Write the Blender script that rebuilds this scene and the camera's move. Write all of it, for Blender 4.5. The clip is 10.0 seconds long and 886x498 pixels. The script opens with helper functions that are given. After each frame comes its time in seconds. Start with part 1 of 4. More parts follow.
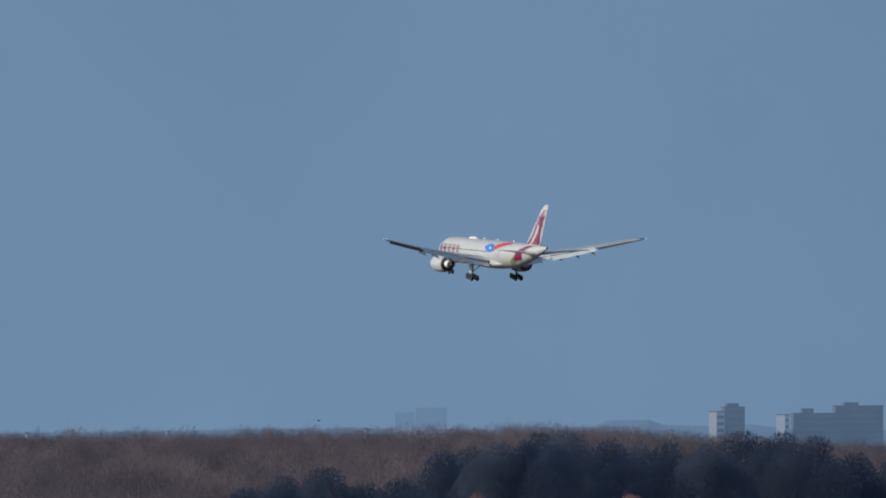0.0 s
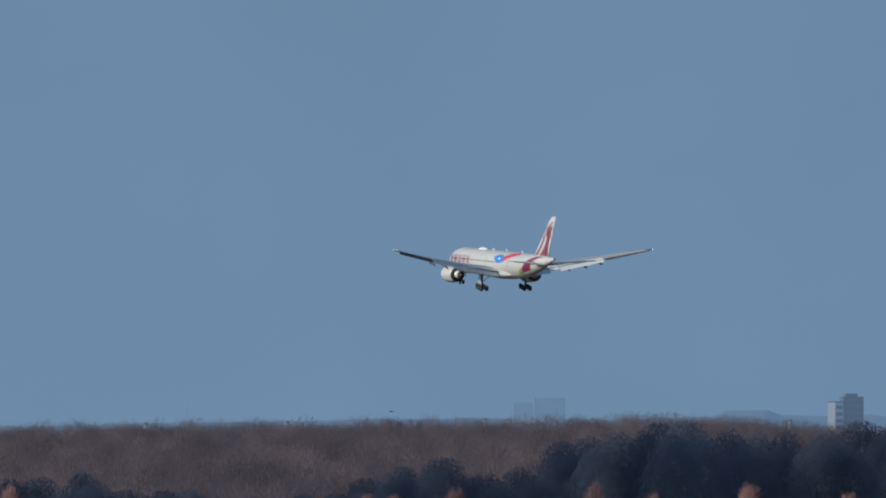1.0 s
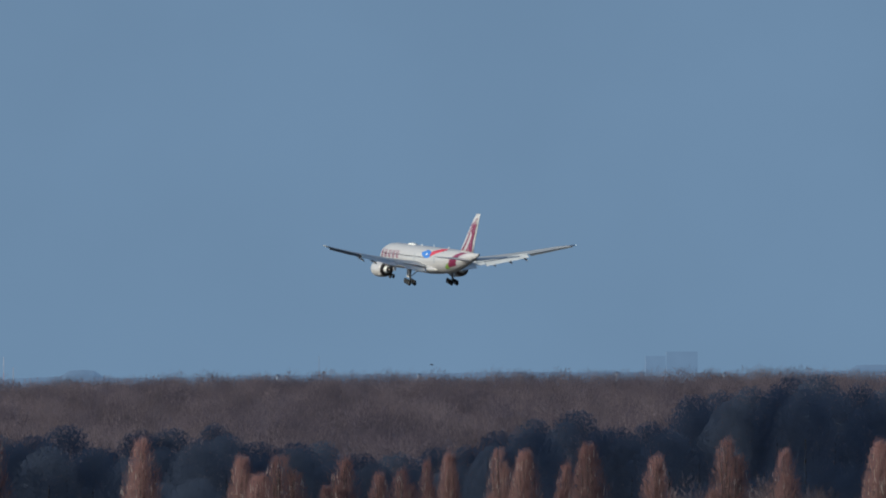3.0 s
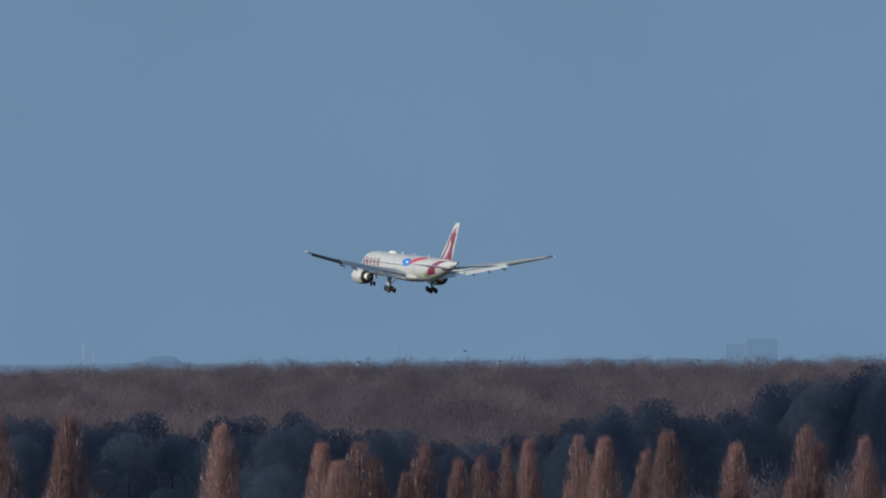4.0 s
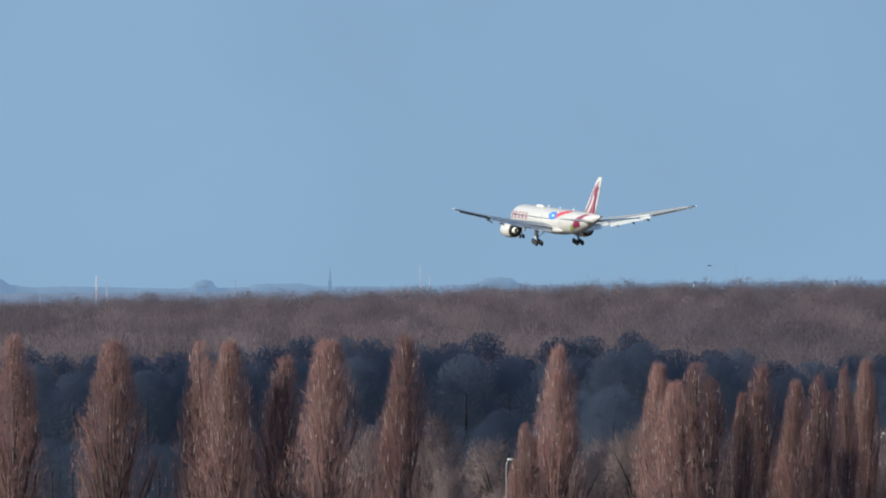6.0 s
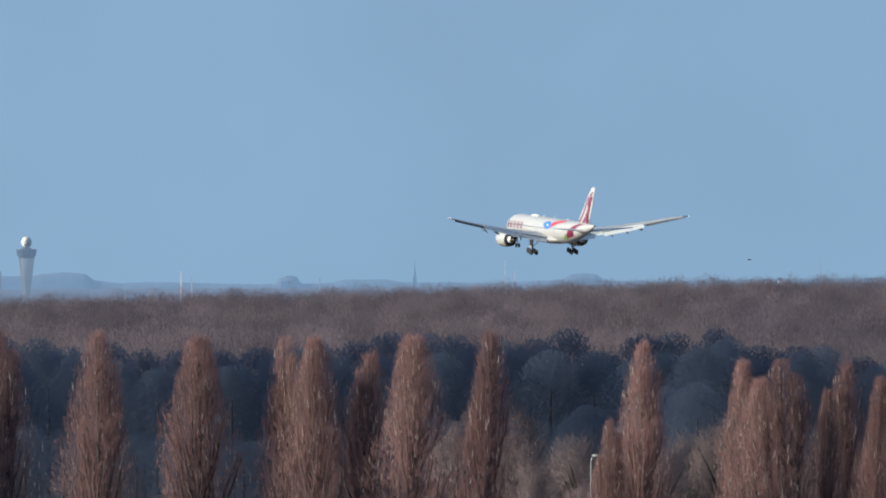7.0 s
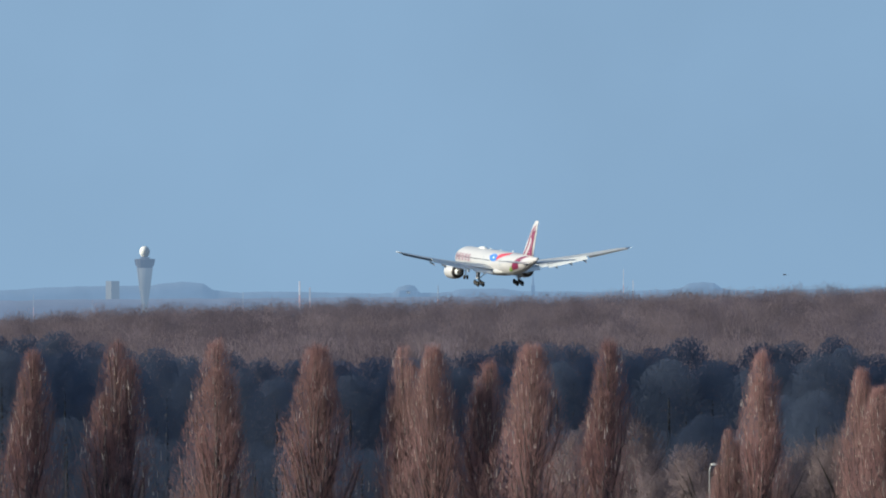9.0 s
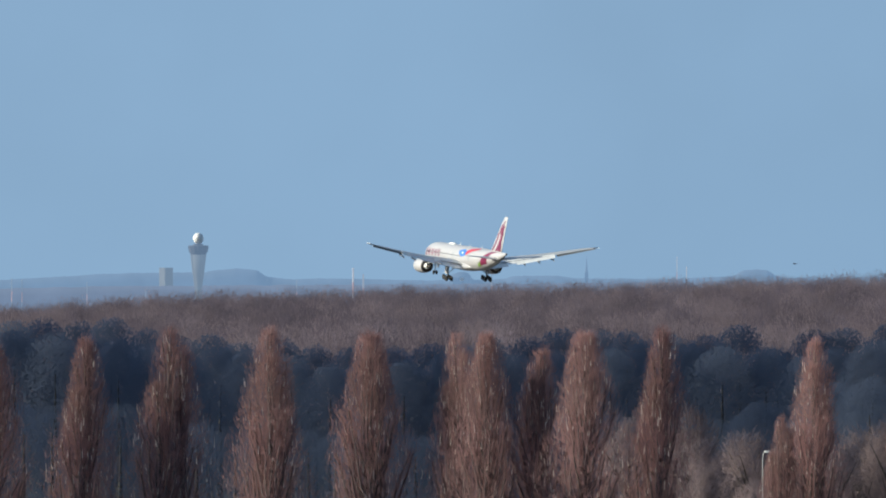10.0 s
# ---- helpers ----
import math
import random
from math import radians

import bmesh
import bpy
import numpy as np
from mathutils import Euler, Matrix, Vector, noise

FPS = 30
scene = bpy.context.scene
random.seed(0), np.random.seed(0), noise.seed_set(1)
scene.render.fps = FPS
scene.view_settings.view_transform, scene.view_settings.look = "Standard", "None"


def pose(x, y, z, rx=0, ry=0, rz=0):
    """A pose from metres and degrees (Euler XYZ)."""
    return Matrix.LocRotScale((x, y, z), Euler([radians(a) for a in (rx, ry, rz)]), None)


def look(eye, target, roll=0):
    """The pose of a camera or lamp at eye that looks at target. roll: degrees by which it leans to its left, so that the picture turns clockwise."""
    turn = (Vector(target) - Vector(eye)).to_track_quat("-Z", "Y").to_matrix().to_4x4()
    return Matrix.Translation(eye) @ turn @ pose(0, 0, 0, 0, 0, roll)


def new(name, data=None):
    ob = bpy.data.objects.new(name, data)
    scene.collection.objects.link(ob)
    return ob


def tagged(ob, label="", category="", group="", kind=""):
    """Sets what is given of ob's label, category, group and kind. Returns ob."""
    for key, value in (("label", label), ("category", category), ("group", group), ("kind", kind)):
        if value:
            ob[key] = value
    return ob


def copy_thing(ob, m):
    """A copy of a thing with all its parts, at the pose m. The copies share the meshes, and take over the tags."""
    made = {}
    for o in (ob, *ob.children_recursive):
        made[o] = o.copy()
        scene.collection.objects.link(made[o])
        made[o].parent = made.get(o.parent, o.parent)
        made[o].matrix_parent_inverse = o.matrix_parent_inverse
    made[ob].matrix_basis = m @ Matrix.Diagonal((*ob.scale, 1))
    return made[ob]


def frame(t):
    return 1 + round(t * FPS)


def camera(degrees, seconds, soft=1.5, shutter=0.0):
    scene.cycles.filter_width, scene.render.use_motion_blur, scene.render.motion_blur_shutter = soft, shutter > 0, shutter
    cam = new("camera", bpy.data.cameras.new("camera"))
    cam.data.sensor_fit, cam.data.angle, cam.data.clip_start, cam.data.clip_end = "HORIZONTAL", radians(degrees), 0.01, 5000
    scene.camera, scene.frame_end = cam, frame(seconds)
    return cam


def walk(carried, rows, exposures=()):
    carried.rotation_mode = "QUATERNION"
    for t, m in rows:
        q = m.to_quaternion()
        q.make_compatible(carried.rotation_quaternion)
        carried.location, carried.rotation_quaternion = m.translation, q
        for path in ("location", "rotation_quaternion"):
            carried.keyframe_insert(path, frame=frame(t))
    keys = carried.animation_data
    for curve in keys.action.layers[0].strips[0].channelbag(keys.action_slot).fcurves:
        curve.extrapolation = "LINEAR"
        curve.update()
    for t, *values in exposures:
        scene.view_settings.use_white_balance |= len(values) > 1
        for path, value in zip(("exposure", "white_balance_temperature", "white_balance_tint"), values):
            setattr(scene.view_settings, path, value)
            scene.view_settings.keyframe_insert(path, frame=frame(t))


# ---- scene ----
# Bearings are in steps of 1/F radian (to the right of the far church) and drops in the same steps below the level of the eye.
F = 30800.0
EYE = 24.0
LEVEL = 50.0


def aim(u, v, lean):
    return pose(0, 0, EYE, 90 + math.degrees((LEVEL - v) / F), lean, -math.degrees((u - 800) / F))


def spot(u, v, d):
    """The place d metres off on that bearing and drop."""
    a = (u - 800) / F
    return Vector((d * math.sin(a), d * math.cos(a), EYE - d * (v - LEVEL) / F))


# ---- camera ----
cam = camera(2.9164, 10.0, soft=1.9)
walk(cam, [
    (0, aim(1635.6, -276.7, 0.24)),
    (0.5, aim(1536.0, -269.2, 0.35)),
    (1, aim(1425.5, -260.5, 0.26)),
    (1.5, aim(1319.5, -243.4, 0.07)),
    (1.8, aim(1273.8, -221.3, 0.07)),
    (2, aim(1257.4, -206.9, 0.07)),
    (2.2, aim(1249.4, -201.5, 0.06)),
    (3.3, aim(1161.3, -171.3, 0.02)),
    (3.5, aim(1139.1, -169.7, 0.02)),
    (4, aim(1050.0, -154.1, -0.13)),
    (4.5, aim(964.1, -111.7, -0.11)),
    (4.8, aim(921.1, -94.0, -0.12)),
    (5, aim(887.4, -71.3, -0.12)),
    (5.2, aim(835.2, -51.8, -0.13)),
    (5.3, aim(794.4, -40.5, -0.14)),
    (5.4, aim(716.6, -17.2, -0.14)),
    (5.5, aim(650.8, 11.0, -0.15)),
    (5.6, aim(604.1, 27.1, -0.11)),
    (5.7, aim(565.4, 28.1, -0.07)),
    (5.8, aim(528.6, 15.0, -0.03)),
    (5.9, aim(492.0, -2.2, 0.01)),
    (6, aim(454.1, -13.7, 0.05)),
    (6.2, aim(413.6, -25.6, 0.04)),
    (7.3, aim(253.6, -2.5, -0.01)),
    (7.5, aim(223.7, -3.5, -0.02)),
    (8, aim(215.6, -6.7, -0.05)),
    (8.2, aim(173.2, -2.1, -0.04)),
    (8.5, aim(73.0, 16.2, -0.04)),
    (8.8, aim(45.6, 21.1, 0.02)),
    (9, aim(94.7, -23.0, 0.06)),
    (9.1, aim(117.6, -51.5, 0.06)),
    (9.4, aim(52.9, 18.4, 0.04)),
    (9.5, aim(32.1, 53.6, 0.03)),
    (9.6, aim(31.3, 43.7, 0.03)),
    (9.8, aim(26.0, 12.8, 0.01)),
    (10, aim(0.0, 0.0, 0.00)),
], exposures=[(0, -0.05, 6300, 2), (4.0, -0.06, 6300, 2), (4.5, 0.12, 6350, 2), (5.0, 0.32, 6600, 1), (5.5, 0.45, 6600, 1), (6.0, 0.61, 6600, 1), (7.5, 0.61, 6600, 1), (10, 0.61, 6600, 1)])

# ---- light ----
SUN_LEFT, SUN_UP = 91.0, 24.0      # degrees to the left of straight ahead, and above the horizon
world = bpy.data.worlds.new("sky")
scene.world = world
world.use_nodes = True
wn, wl = world.node_tree.nodes, world.node_tree.links
sky = wn.new("ShaderNodeTexSky")
sky.sky_type = "NISHITA"
sky.sun_disc = False
sky.sun_elevation = radians(SUN_UP)
sky.sun_rotation = radians(-SUN_LEFT)
sky.air_density, sky.dust_density, sky.ozone_density = 1.0, 1.2, 1.0
wtc = wn.new("ShaderNodeTexCoord")
wlift = wn.new("ShaderNodeVectorMath")
wlift.operation = "ADD"
wlift.inputs[1].default_value = (0, 0, 0.42)
wnorm = wn.new("ShaderNodeVectorMath")
wnorm.operation = "NORMALIZE"
wl.new(wtc.outputs["Generated"], wlift.inputs[0])
wl.new(wlift.outputs[0], wnorm.inputs[0])
wl.new(wnorm.outputs[0], sky.inputs["Vector"])
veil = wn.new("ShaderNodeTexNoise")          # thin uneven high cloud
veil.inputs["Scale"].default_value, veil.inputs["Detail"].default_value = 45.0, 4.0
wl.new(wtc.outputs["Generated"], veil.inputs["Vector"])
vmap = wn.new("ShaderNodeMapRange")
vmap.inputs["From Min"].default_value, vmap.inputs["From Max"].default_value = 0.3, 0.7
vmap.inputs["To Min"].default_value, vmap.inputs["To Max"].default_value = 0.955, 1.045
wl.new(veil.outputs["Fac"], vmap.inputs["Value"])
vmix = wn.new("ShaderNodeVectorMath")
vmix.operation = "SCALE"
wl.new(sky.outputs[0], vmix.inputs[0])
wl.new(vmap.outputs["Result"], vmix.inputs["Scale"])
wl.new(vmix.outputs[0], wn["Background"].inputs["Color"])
wn["Background"].inputs["Strength"].default_value = 0.129

sun = new("sun", bpy.data.lights.new("sun", "SUN"))
sun.data.energy, sun.data.angle, sun.data.color = 3.7, radians(0.6), (1.0, 0.92, 0.80)
sa, se = radians(SUN_LEFT), radians(SUN_UP)
sun.matrix_world = look((0, 0, 400), (400 * math.sin(sa) * math.cos(se), -400 * math.cos(sa) * math.cos(se), 400 - 400 * math.sin(se)))


# ---- materials ----
def material(name, colour, rough=0.8, metal=0.0, vary=0.25, scale=3.0, bump=0.0, island=0.0, obj=0.0, coat=0.0, alt=None, sheer=0.0, grain=0.8, along=1.0):
    """Colour with mottling at two scales, variation from piece to piece and from thing to thing, and fine relief."""
    m = bpy.data.materials.new(name)
    m.use_nodes = True
    n, l = m.node_tree.nodes, m.node_tree.links
    b = n["Principled BSDF"]
    b.inputs["Roughness"].default_value, b.inputs["Metallic"].default_value = rough, metal
    b.inputs["Coat Weight"].default_value = coat
    tc = n.new("ShaderNodeTexCoord")
    big, fine = n.new("ShaderNodeTexNoise"), n.new("ShaderNodeTexNoise")
    big.inputs["Scale"].default_value, fine.inputs["Scale"].default_value = scale * 0.15, scale * 2.0
    big.inputs["Detail"].default_value = fine.inputs["Detail"].default_value = 4
    wide = n.new("ShaderNodeMapping")
    wide.inputs["Scale"].default_value = (1, along, 1)
    l.new(tc.outputs["Object"], wide.inputs["Vector"])
    l.new(wide.outputs[0], big.inputs["Vector"])
    l.new(tc.outputs["Object"], fine.inputs["Vector"])

    def maths(op, a, c):
        k = n.new("ShaderNodeMath")
        k.operation = op
        for s, x in zip(k.inputs, (a, c)):
            if isinstance(x, (int, float)):
                s.default_value = x
            else:
                l.new(x, s)
        return k.outputs[0]

    f = maths("ADD", maths("MULTIPLY", big.outputs["Fac"], 1.2), maths("MULTIPLY", fine.outputs["Fac"], grain))
    f = maths("ADD", maths("MULTIPLY", maths("SUBTRACT", f, 0.6 + grain / 2), vary * 2), 1.0)
    if island:
        g = n.new("ShaderNodeNewGeometry")
        f = maths("ADD", f, maths("MULTIPLY", maths("SUBTRACT", g.outputs["Random Per Island"], 0.5), island * 2))
    if obj:
        o = n.new("ShaderNodeObjectInfo")
        f = maths("ADD", f, maths("MULTIPLY", maths("SUBTRACT", o.outputs["Random"], 0.5), obj * 2))
    f = maths("MAXIMUM", f, 0.05)
    mix = n.new("ShaderNodeVectorMath")
    mix.operation = "SCALE"
    mix.inputs[0].default_value = colour
    l.new(f, mix.inputs["Scale"])
    if alt:
        ramp = n.new("ShaderNodeValToRGB")
        ramp.color_ramp.elements[0].position, ramp.color_ramp.elements[1].position = 0.38, 0.62
        ramp.color_ramp.elements[0].color, ramp.color_ramp.elements[1].color = (*colour, 1), (*alt, 1)
        tint = n.new("ShaderNodeTexNoise")
        tint.inputs["Scale"].default_value, tint.inputs["Detail"].default_value = scale * 0.1, 3
        l.new(wide.outputs[0], tint.inputs["Vector"])
        l.new(tint.outputs["Fac"], ramp.inputs["Fac"])
        l.new(ramp.outputs[0], mix.inputs[0])
    l.new(mix.outputs[0], b.inputs["Base Color"])
    if sheer:
        tr, ms = n.new("ShaderNodeBsdfTranslucent"), n.new("ShaderNodeMixShader")
        ms.inputs["Fac"].default_value = sheer
        l.new(mix.outputs[0], tr.inputs["Color"])
        l.new(b.outputs[0], ms.inputs[1])
        l.new(tr.outputs[0], ms.inputs[2])
        l.new(ms.outputs[0], n["Material Output"].inputs["Surface"])
    if bump:
        bp = n.new("ShaderNodeBump")
        bp.inputs["Strength"].default_value, bp.inputs["Distance"].default_value = bump, 0.05
        l.new(fine.outputs["Fac"], bp.inputs["Height"])
        l.new(bp.outputs[0], b.inputs["Normal"])
    return m


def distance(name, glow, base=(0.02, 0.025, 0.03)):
    """A far surface whose emission paints in the lit haze before it, or a lamp."""
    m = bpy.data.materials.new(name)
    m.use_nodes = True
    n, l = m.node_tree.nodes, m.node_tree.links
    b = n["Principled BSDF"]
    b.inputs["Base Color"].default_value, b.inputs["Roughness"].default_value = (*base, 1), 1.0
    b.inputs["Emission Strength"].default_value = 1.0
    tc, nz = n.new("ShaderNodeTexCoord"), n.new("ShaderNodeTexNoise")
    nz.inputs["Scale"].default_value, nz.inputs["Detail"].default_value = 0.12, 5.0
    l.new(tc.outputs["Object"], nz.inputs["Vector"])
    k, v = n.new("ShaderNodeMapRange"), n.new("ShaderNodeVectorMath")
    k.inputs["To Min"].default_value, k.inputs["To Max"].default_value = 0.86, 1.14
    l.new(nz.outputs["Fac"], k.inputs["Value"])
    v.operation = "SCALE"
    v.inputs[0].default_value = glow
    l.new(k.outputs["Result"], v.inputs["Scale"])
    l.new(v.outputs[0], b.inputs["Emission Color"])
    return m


M_GROUND = material("winter_grass", (0.05, 0.047, 0.042), 0.95, vary=0.5, scale=0.2, bump=0.4)
M_POPLAR = material("poplar_twigs", (0.345, 0.184, 0.19), 0.8, vary=0.3, scale=0.6, island=0.15, obj=0.1, alt=(0.330, 0.2, 0.184), sheer=0.5)
M_BARK = material("poplar_bark", (0.09, 0.072, 0.072), 0.8, vary=0.35, scale=2.0, bump=0.5, island=0.5)
# Pale bark, lightened further to paint in the sun's glints.
M_SHOOT = material("poplar_shoot_glints", (0.66, 0.55, 0.47), 0.5, vary=0.3, scale=2.0, island=0.6)
M_SHRUB = material("bare_shrub_twigs", (0.24, 0.19, 0.215), 0.85, vary=0.35, scale=0.8, island=0.12, obj=0.3, alt=(0.29, 0.222, 0.222), sheer=0.5, grain=0.3)
# Needles carry the blue of the haze in their base colour.
M_DARK = material("hazed_evergreen_needles", (0.136, 0.170, 0.246), 0.95, vary=0.2, scale=0.9, island=0.02, obj=0.06, sheer=0.5, grain=0.2)
M_DARKBARK = material("dark_bark", (0.05, 0.045, 0.04), 0.9, vary=0.3)
# Mauve in both wood colours stands for the haze over the trees.
M_WOOD = material("hazed_bare_wood_twigs", (0.19, 0.150, 0.184), 0.95, vary=0.8, scale=0.9, island=0.02, alt=(0.385, 0.292, 0.302), sheer=0.6, grain=0.15, along=0.12)
# Far surfaces: haze is painted in as a glow, none is a lamp.
M_FAR = distance("hazed_distant_woods", (0.112, 0.176, 0.292))
M_FARBLD = distance("hazed_concrete", (0.078, 0.115, 0.186), (0.03, 0.03, 0.03))
# Paler copy of M_FARBLD, with a sunlit look put into the colour.
M_FARPALE = distance("hazed_pale_concrete", (0.108, 0.152, 0.235), (0.12, 0.12, 0.12))
M_FARDARK = distance("hazed_dark_glass", (0.075, 0.111, 0.18), (0.025, 0.025, 0.03))
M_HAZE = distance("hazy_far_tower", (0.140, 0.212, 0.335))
M_FARFIELD = distance("hazed_lilac_woods", (0.108, 0.146, 0.238))
M_TOWER = distance("hazed_tower_concrete", (0.104, 0.146, 0.220), (0.055, 0.055, 0.055))
M_MAST = distance("hazed_mast_paint", (0.16, 0.185, 0.25), (0.3, 0.28, 0.28))
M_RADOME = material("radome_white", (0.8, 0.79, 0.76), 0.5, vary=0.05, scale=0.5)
M_MASTRED = distance("hazed_mast_red", (0.15, 0.145, 0.195), (0.25, 0.14, 0.14))
M_LAMP = material("galvanised_steel", (0.4, 0.41, 0.42), 0.45, 0.3, vary=0.15, scale=3)
M_TILE = material("red_roof_tiles", (0.19, 0.088, 0.085), 0.8, vary=0.3, scale=1.5, obj=0.2)
M_BRICK = material("brown_brick", (0.25, 0.15, 0.11), 0.85, vary=0.25, scale=2.0, bump=0.3)
M_WHITE = material("white_paint", (0.75, 0.75, 0.73), 0.6, vary=0.1, scale=1.0)
M_GREYROOF = material("grey_roofing", (0.3, 0.33, 0.37), 0.7, vary=0.2, scale=0.5)
M_PANE = material("dark_window_glass", (0.03, 0.04, 0.05), 0.1, vary=0.1)
M_SKIN = material("pearl_grey_aircraft_paint", (0.53, 0.515, 0.515), 0.34, vary=0.05, scale=0.5, coat=0.3)
M_WING = material("grey_wing_paint", (0.40, 0.41, 0.43), 0.4, vary=0.1, scale=0.4)
# Darker than the wing paint: the shade of the underside is in the colour.
M_AILERON = material("aileron_shade_grey", (0.13, 0.14, 0.15), 0.5, vary=0.1, scale=0.4)
M_FLAP = material("flap_pale_grey", (0.8, 0.8, 0.78), 0.5, vary=0.12, scale=0.5)
M_BURG = material("burgundy_paint", (0.21, 0.02, 0.07), 0.35, vary=0.08, scale=0.5)
M_BLUE = material("blue_livery", (0.04, 0.2, 0.62), 0.35, vary=0.05)
M_RED = material("red_livery", (0.62, 0.04, 0.07), 0.35, vary=0.05)
M_GREEN = material("green_livery", (0.2, 0.34, 0.07), 0.35, vary=0.05)
M_TYRE = material("tyre_rubber", (0.025, 0.025, 0.027), 0.8, vary=0.1)
M_GEAR = material("landing_gear_metal", (0.35, 0.36, 0.37), 0.4, 0.5, vary=0.1)
M_HOT = material("exhaust_metal", (0.16, 0.14, 0.13), 0.4, 0.8, vary=0.15)
M_BEACON = distance("white_position_light", (1.1, 1.2, 1.2), (0.5, 0.5, 0.5))
M_BIRD = material("dark_feathers", (0.04, 0.04, 0.045), 0.8, vary=0.1)


# ---- mesh helpers ----
def part(name, bm, mat, parent=None, label="", smooth=False):
    me = bpy.data.meshes.new(name)
    if isinstance(bm, tuple):
        me.from_pydata([tuple(map(float, p)) for p in bm[0]], [], bm[1])
    else:
        bm.to_mesh(me)
        bm.free()
    me.materials.append(mat)
    if smooth:
        me.polygons.foreach_set("use_smooth", [True] * len(me.polygons))
    me.update()
    ob = new(name, me)
    ob.parent = parent
    return tagged(ob, label)


def loft(rings, cap=True, close=True):
    """A skin over rings of equally many points."""
    bm = bmesh.new()
    vs = [[bm.verts.new(p) for p in r] for r in rings]
    k = len(rings[0])
    for a, b in zip(vs, vs[1:]):
        for i in range(k if close else k - 1):
            j = (i + 1) % k
            bm.faces.new((a[i], a[j], b[j], b[i]))
    if cap and close:
        bm.faces.new(vs[0][::-1])
        bm.faces.new(vs[-1])
    bmesh.ops.recalc_face_normals(bm, faces=bm.faces)
    return bm


def disc(c, axis, r, n=20, squash=1.0):
    a = Vector(axis).normalized()
    p = a.orthogonal().normalized() if abs(a.x) < 0.99 else Vector((0, 1, 0))
    q = a.cross(p)
    return [Vector(c) + p * (r * math.cos(2 * math.pi * i / n)) + q * (r * squash * math.sin(2 * math.pi * i / n)) for i in range(n)]


def tube(pts, radii, n=10):
    rings = []
    for i, p in enumerate(pts):
        d = Vector(pts[min(i + 1, len(pts) - 1)]) - Vector(pts[max(i - 1, 0)])
        rings.append(disc(p, d, radii[i], n))
    return loft(rings)


def lathe(profile, axis=(0, 0, 1), at=(0, 0, 0), n=24):
    """Rings of radius r at height h along axis."""
    a = Vector(axis).normalized()
    return loft([disc(Vector(at) + a * h, a, max(r, 0.002), n) for h, r in profile])


def box(x0, x1, y0, y1, z0, z1, bevel=0.0):
    bm = bmesh.new()
    bmesh.ops.create_cube(bm, size=1, matrix=Matrix.LocRotScale(((x0 + x1) / 2, (y0 + y1) / 2, (z0 + z1) / 2), None, (x1 - x0, y1 - y0, z1 - z0)))
    if bevel:
        bmesh.ops.bevel(bm, geom=bm.edges[:], offset=bevel, segments=2, affect="EDGES")
    return bm


def soup(name, tris, mat, parent=None, label="", normals=None):
    """One mesh of loose triangles, from an array of n x 3 x 3, shaded along the crown's own normals if given."""
    tris = np.array(tris, dtype=np.float32)
    if normals is not None:
        face = np.cross(tris[:, 1] - tris[:, 0], tris[:, 2] - tris[:, 0])
        away = np.einsum("ij,ij->i", face, normals) < 0
        tris[away] = tris[away][:, [0, 2, 1]]
    k = len(tris)
    me = bpy.data.meshes.new(name)
    me.vertices.add(3 * k)
    me.vertices.foreach_set("co", tris.ravel())
    me.loops.add(3 * k)
    me.loops.foreach_set("vertex_index", np.arange(3 * k, dtype=np.int32))
    me.polygons.add(k)
    me.polygons.foreach_set("loop_start", np.arange(0, 3 * k, 3, dtype=np.int32))
    me.materials.append(mat)
    me.update(calc_edges=True)
    me.validate()
    if normals is not None:
        normals = normals / np.linalg.norm(normals, axis=1, keepdims=True)
        me.normals_split_custom_set_from_vertices(np.repeat(normals, 3, axis=0).tolist())
    ob = new(name, me)
    ob.parent = parent
    return tagged(ob, label)


def twigs(rng, base, way, length, width, face=None):
    """A slender triangle from each base point along its way, spread to the open side if that is given."""
    way = way / np.linalg.norm(way, axis=1, keepdims=True)
    side = np.cross(way, rng.normal(size=way.shape) * (0.35 if face is not None else 1.0) + (face if face is not None else 0.0))
    side /= np.linalg.norm(side, axis=1, keepdims=True)
    w = np.asarray(width).reshape(-1, 1) / 2
    return np.stack([base - side * w, base + side * w, base + way * np.asarray(length).reshape(-1, 1)], axis=1)


def thing(name, label, category, group="", at=None):
    ob = new(name)
    if at is not None:
        ob.matrix_basis = at
    return tagged(ob, label, category, group)


# ---- ground ----
def build_ground():
    v, f = [], []
    xs, ys = np.linspace(-1500, 1500, 25), np.concatenate([np.linspace(-400, 4000, 40), [4990]])
    for y in ys:
        for x in xs:
            v.append((x, y, 0.25 * noise.noise((x * 0.01, y * 0.01, 0))))
    k = len(xs)
    for j in range(len(ys) - 1):
        for i in range(k - 1):
            f.append((j * k + i, j * k + i + 1, (j + 1) * k + i + 1, (j + 1) * k + i))
    tagged(part("ground", (v, f), M_GROUND), "flat winter meadow and woodland floor", "ground", kind="structure")


build_ground()


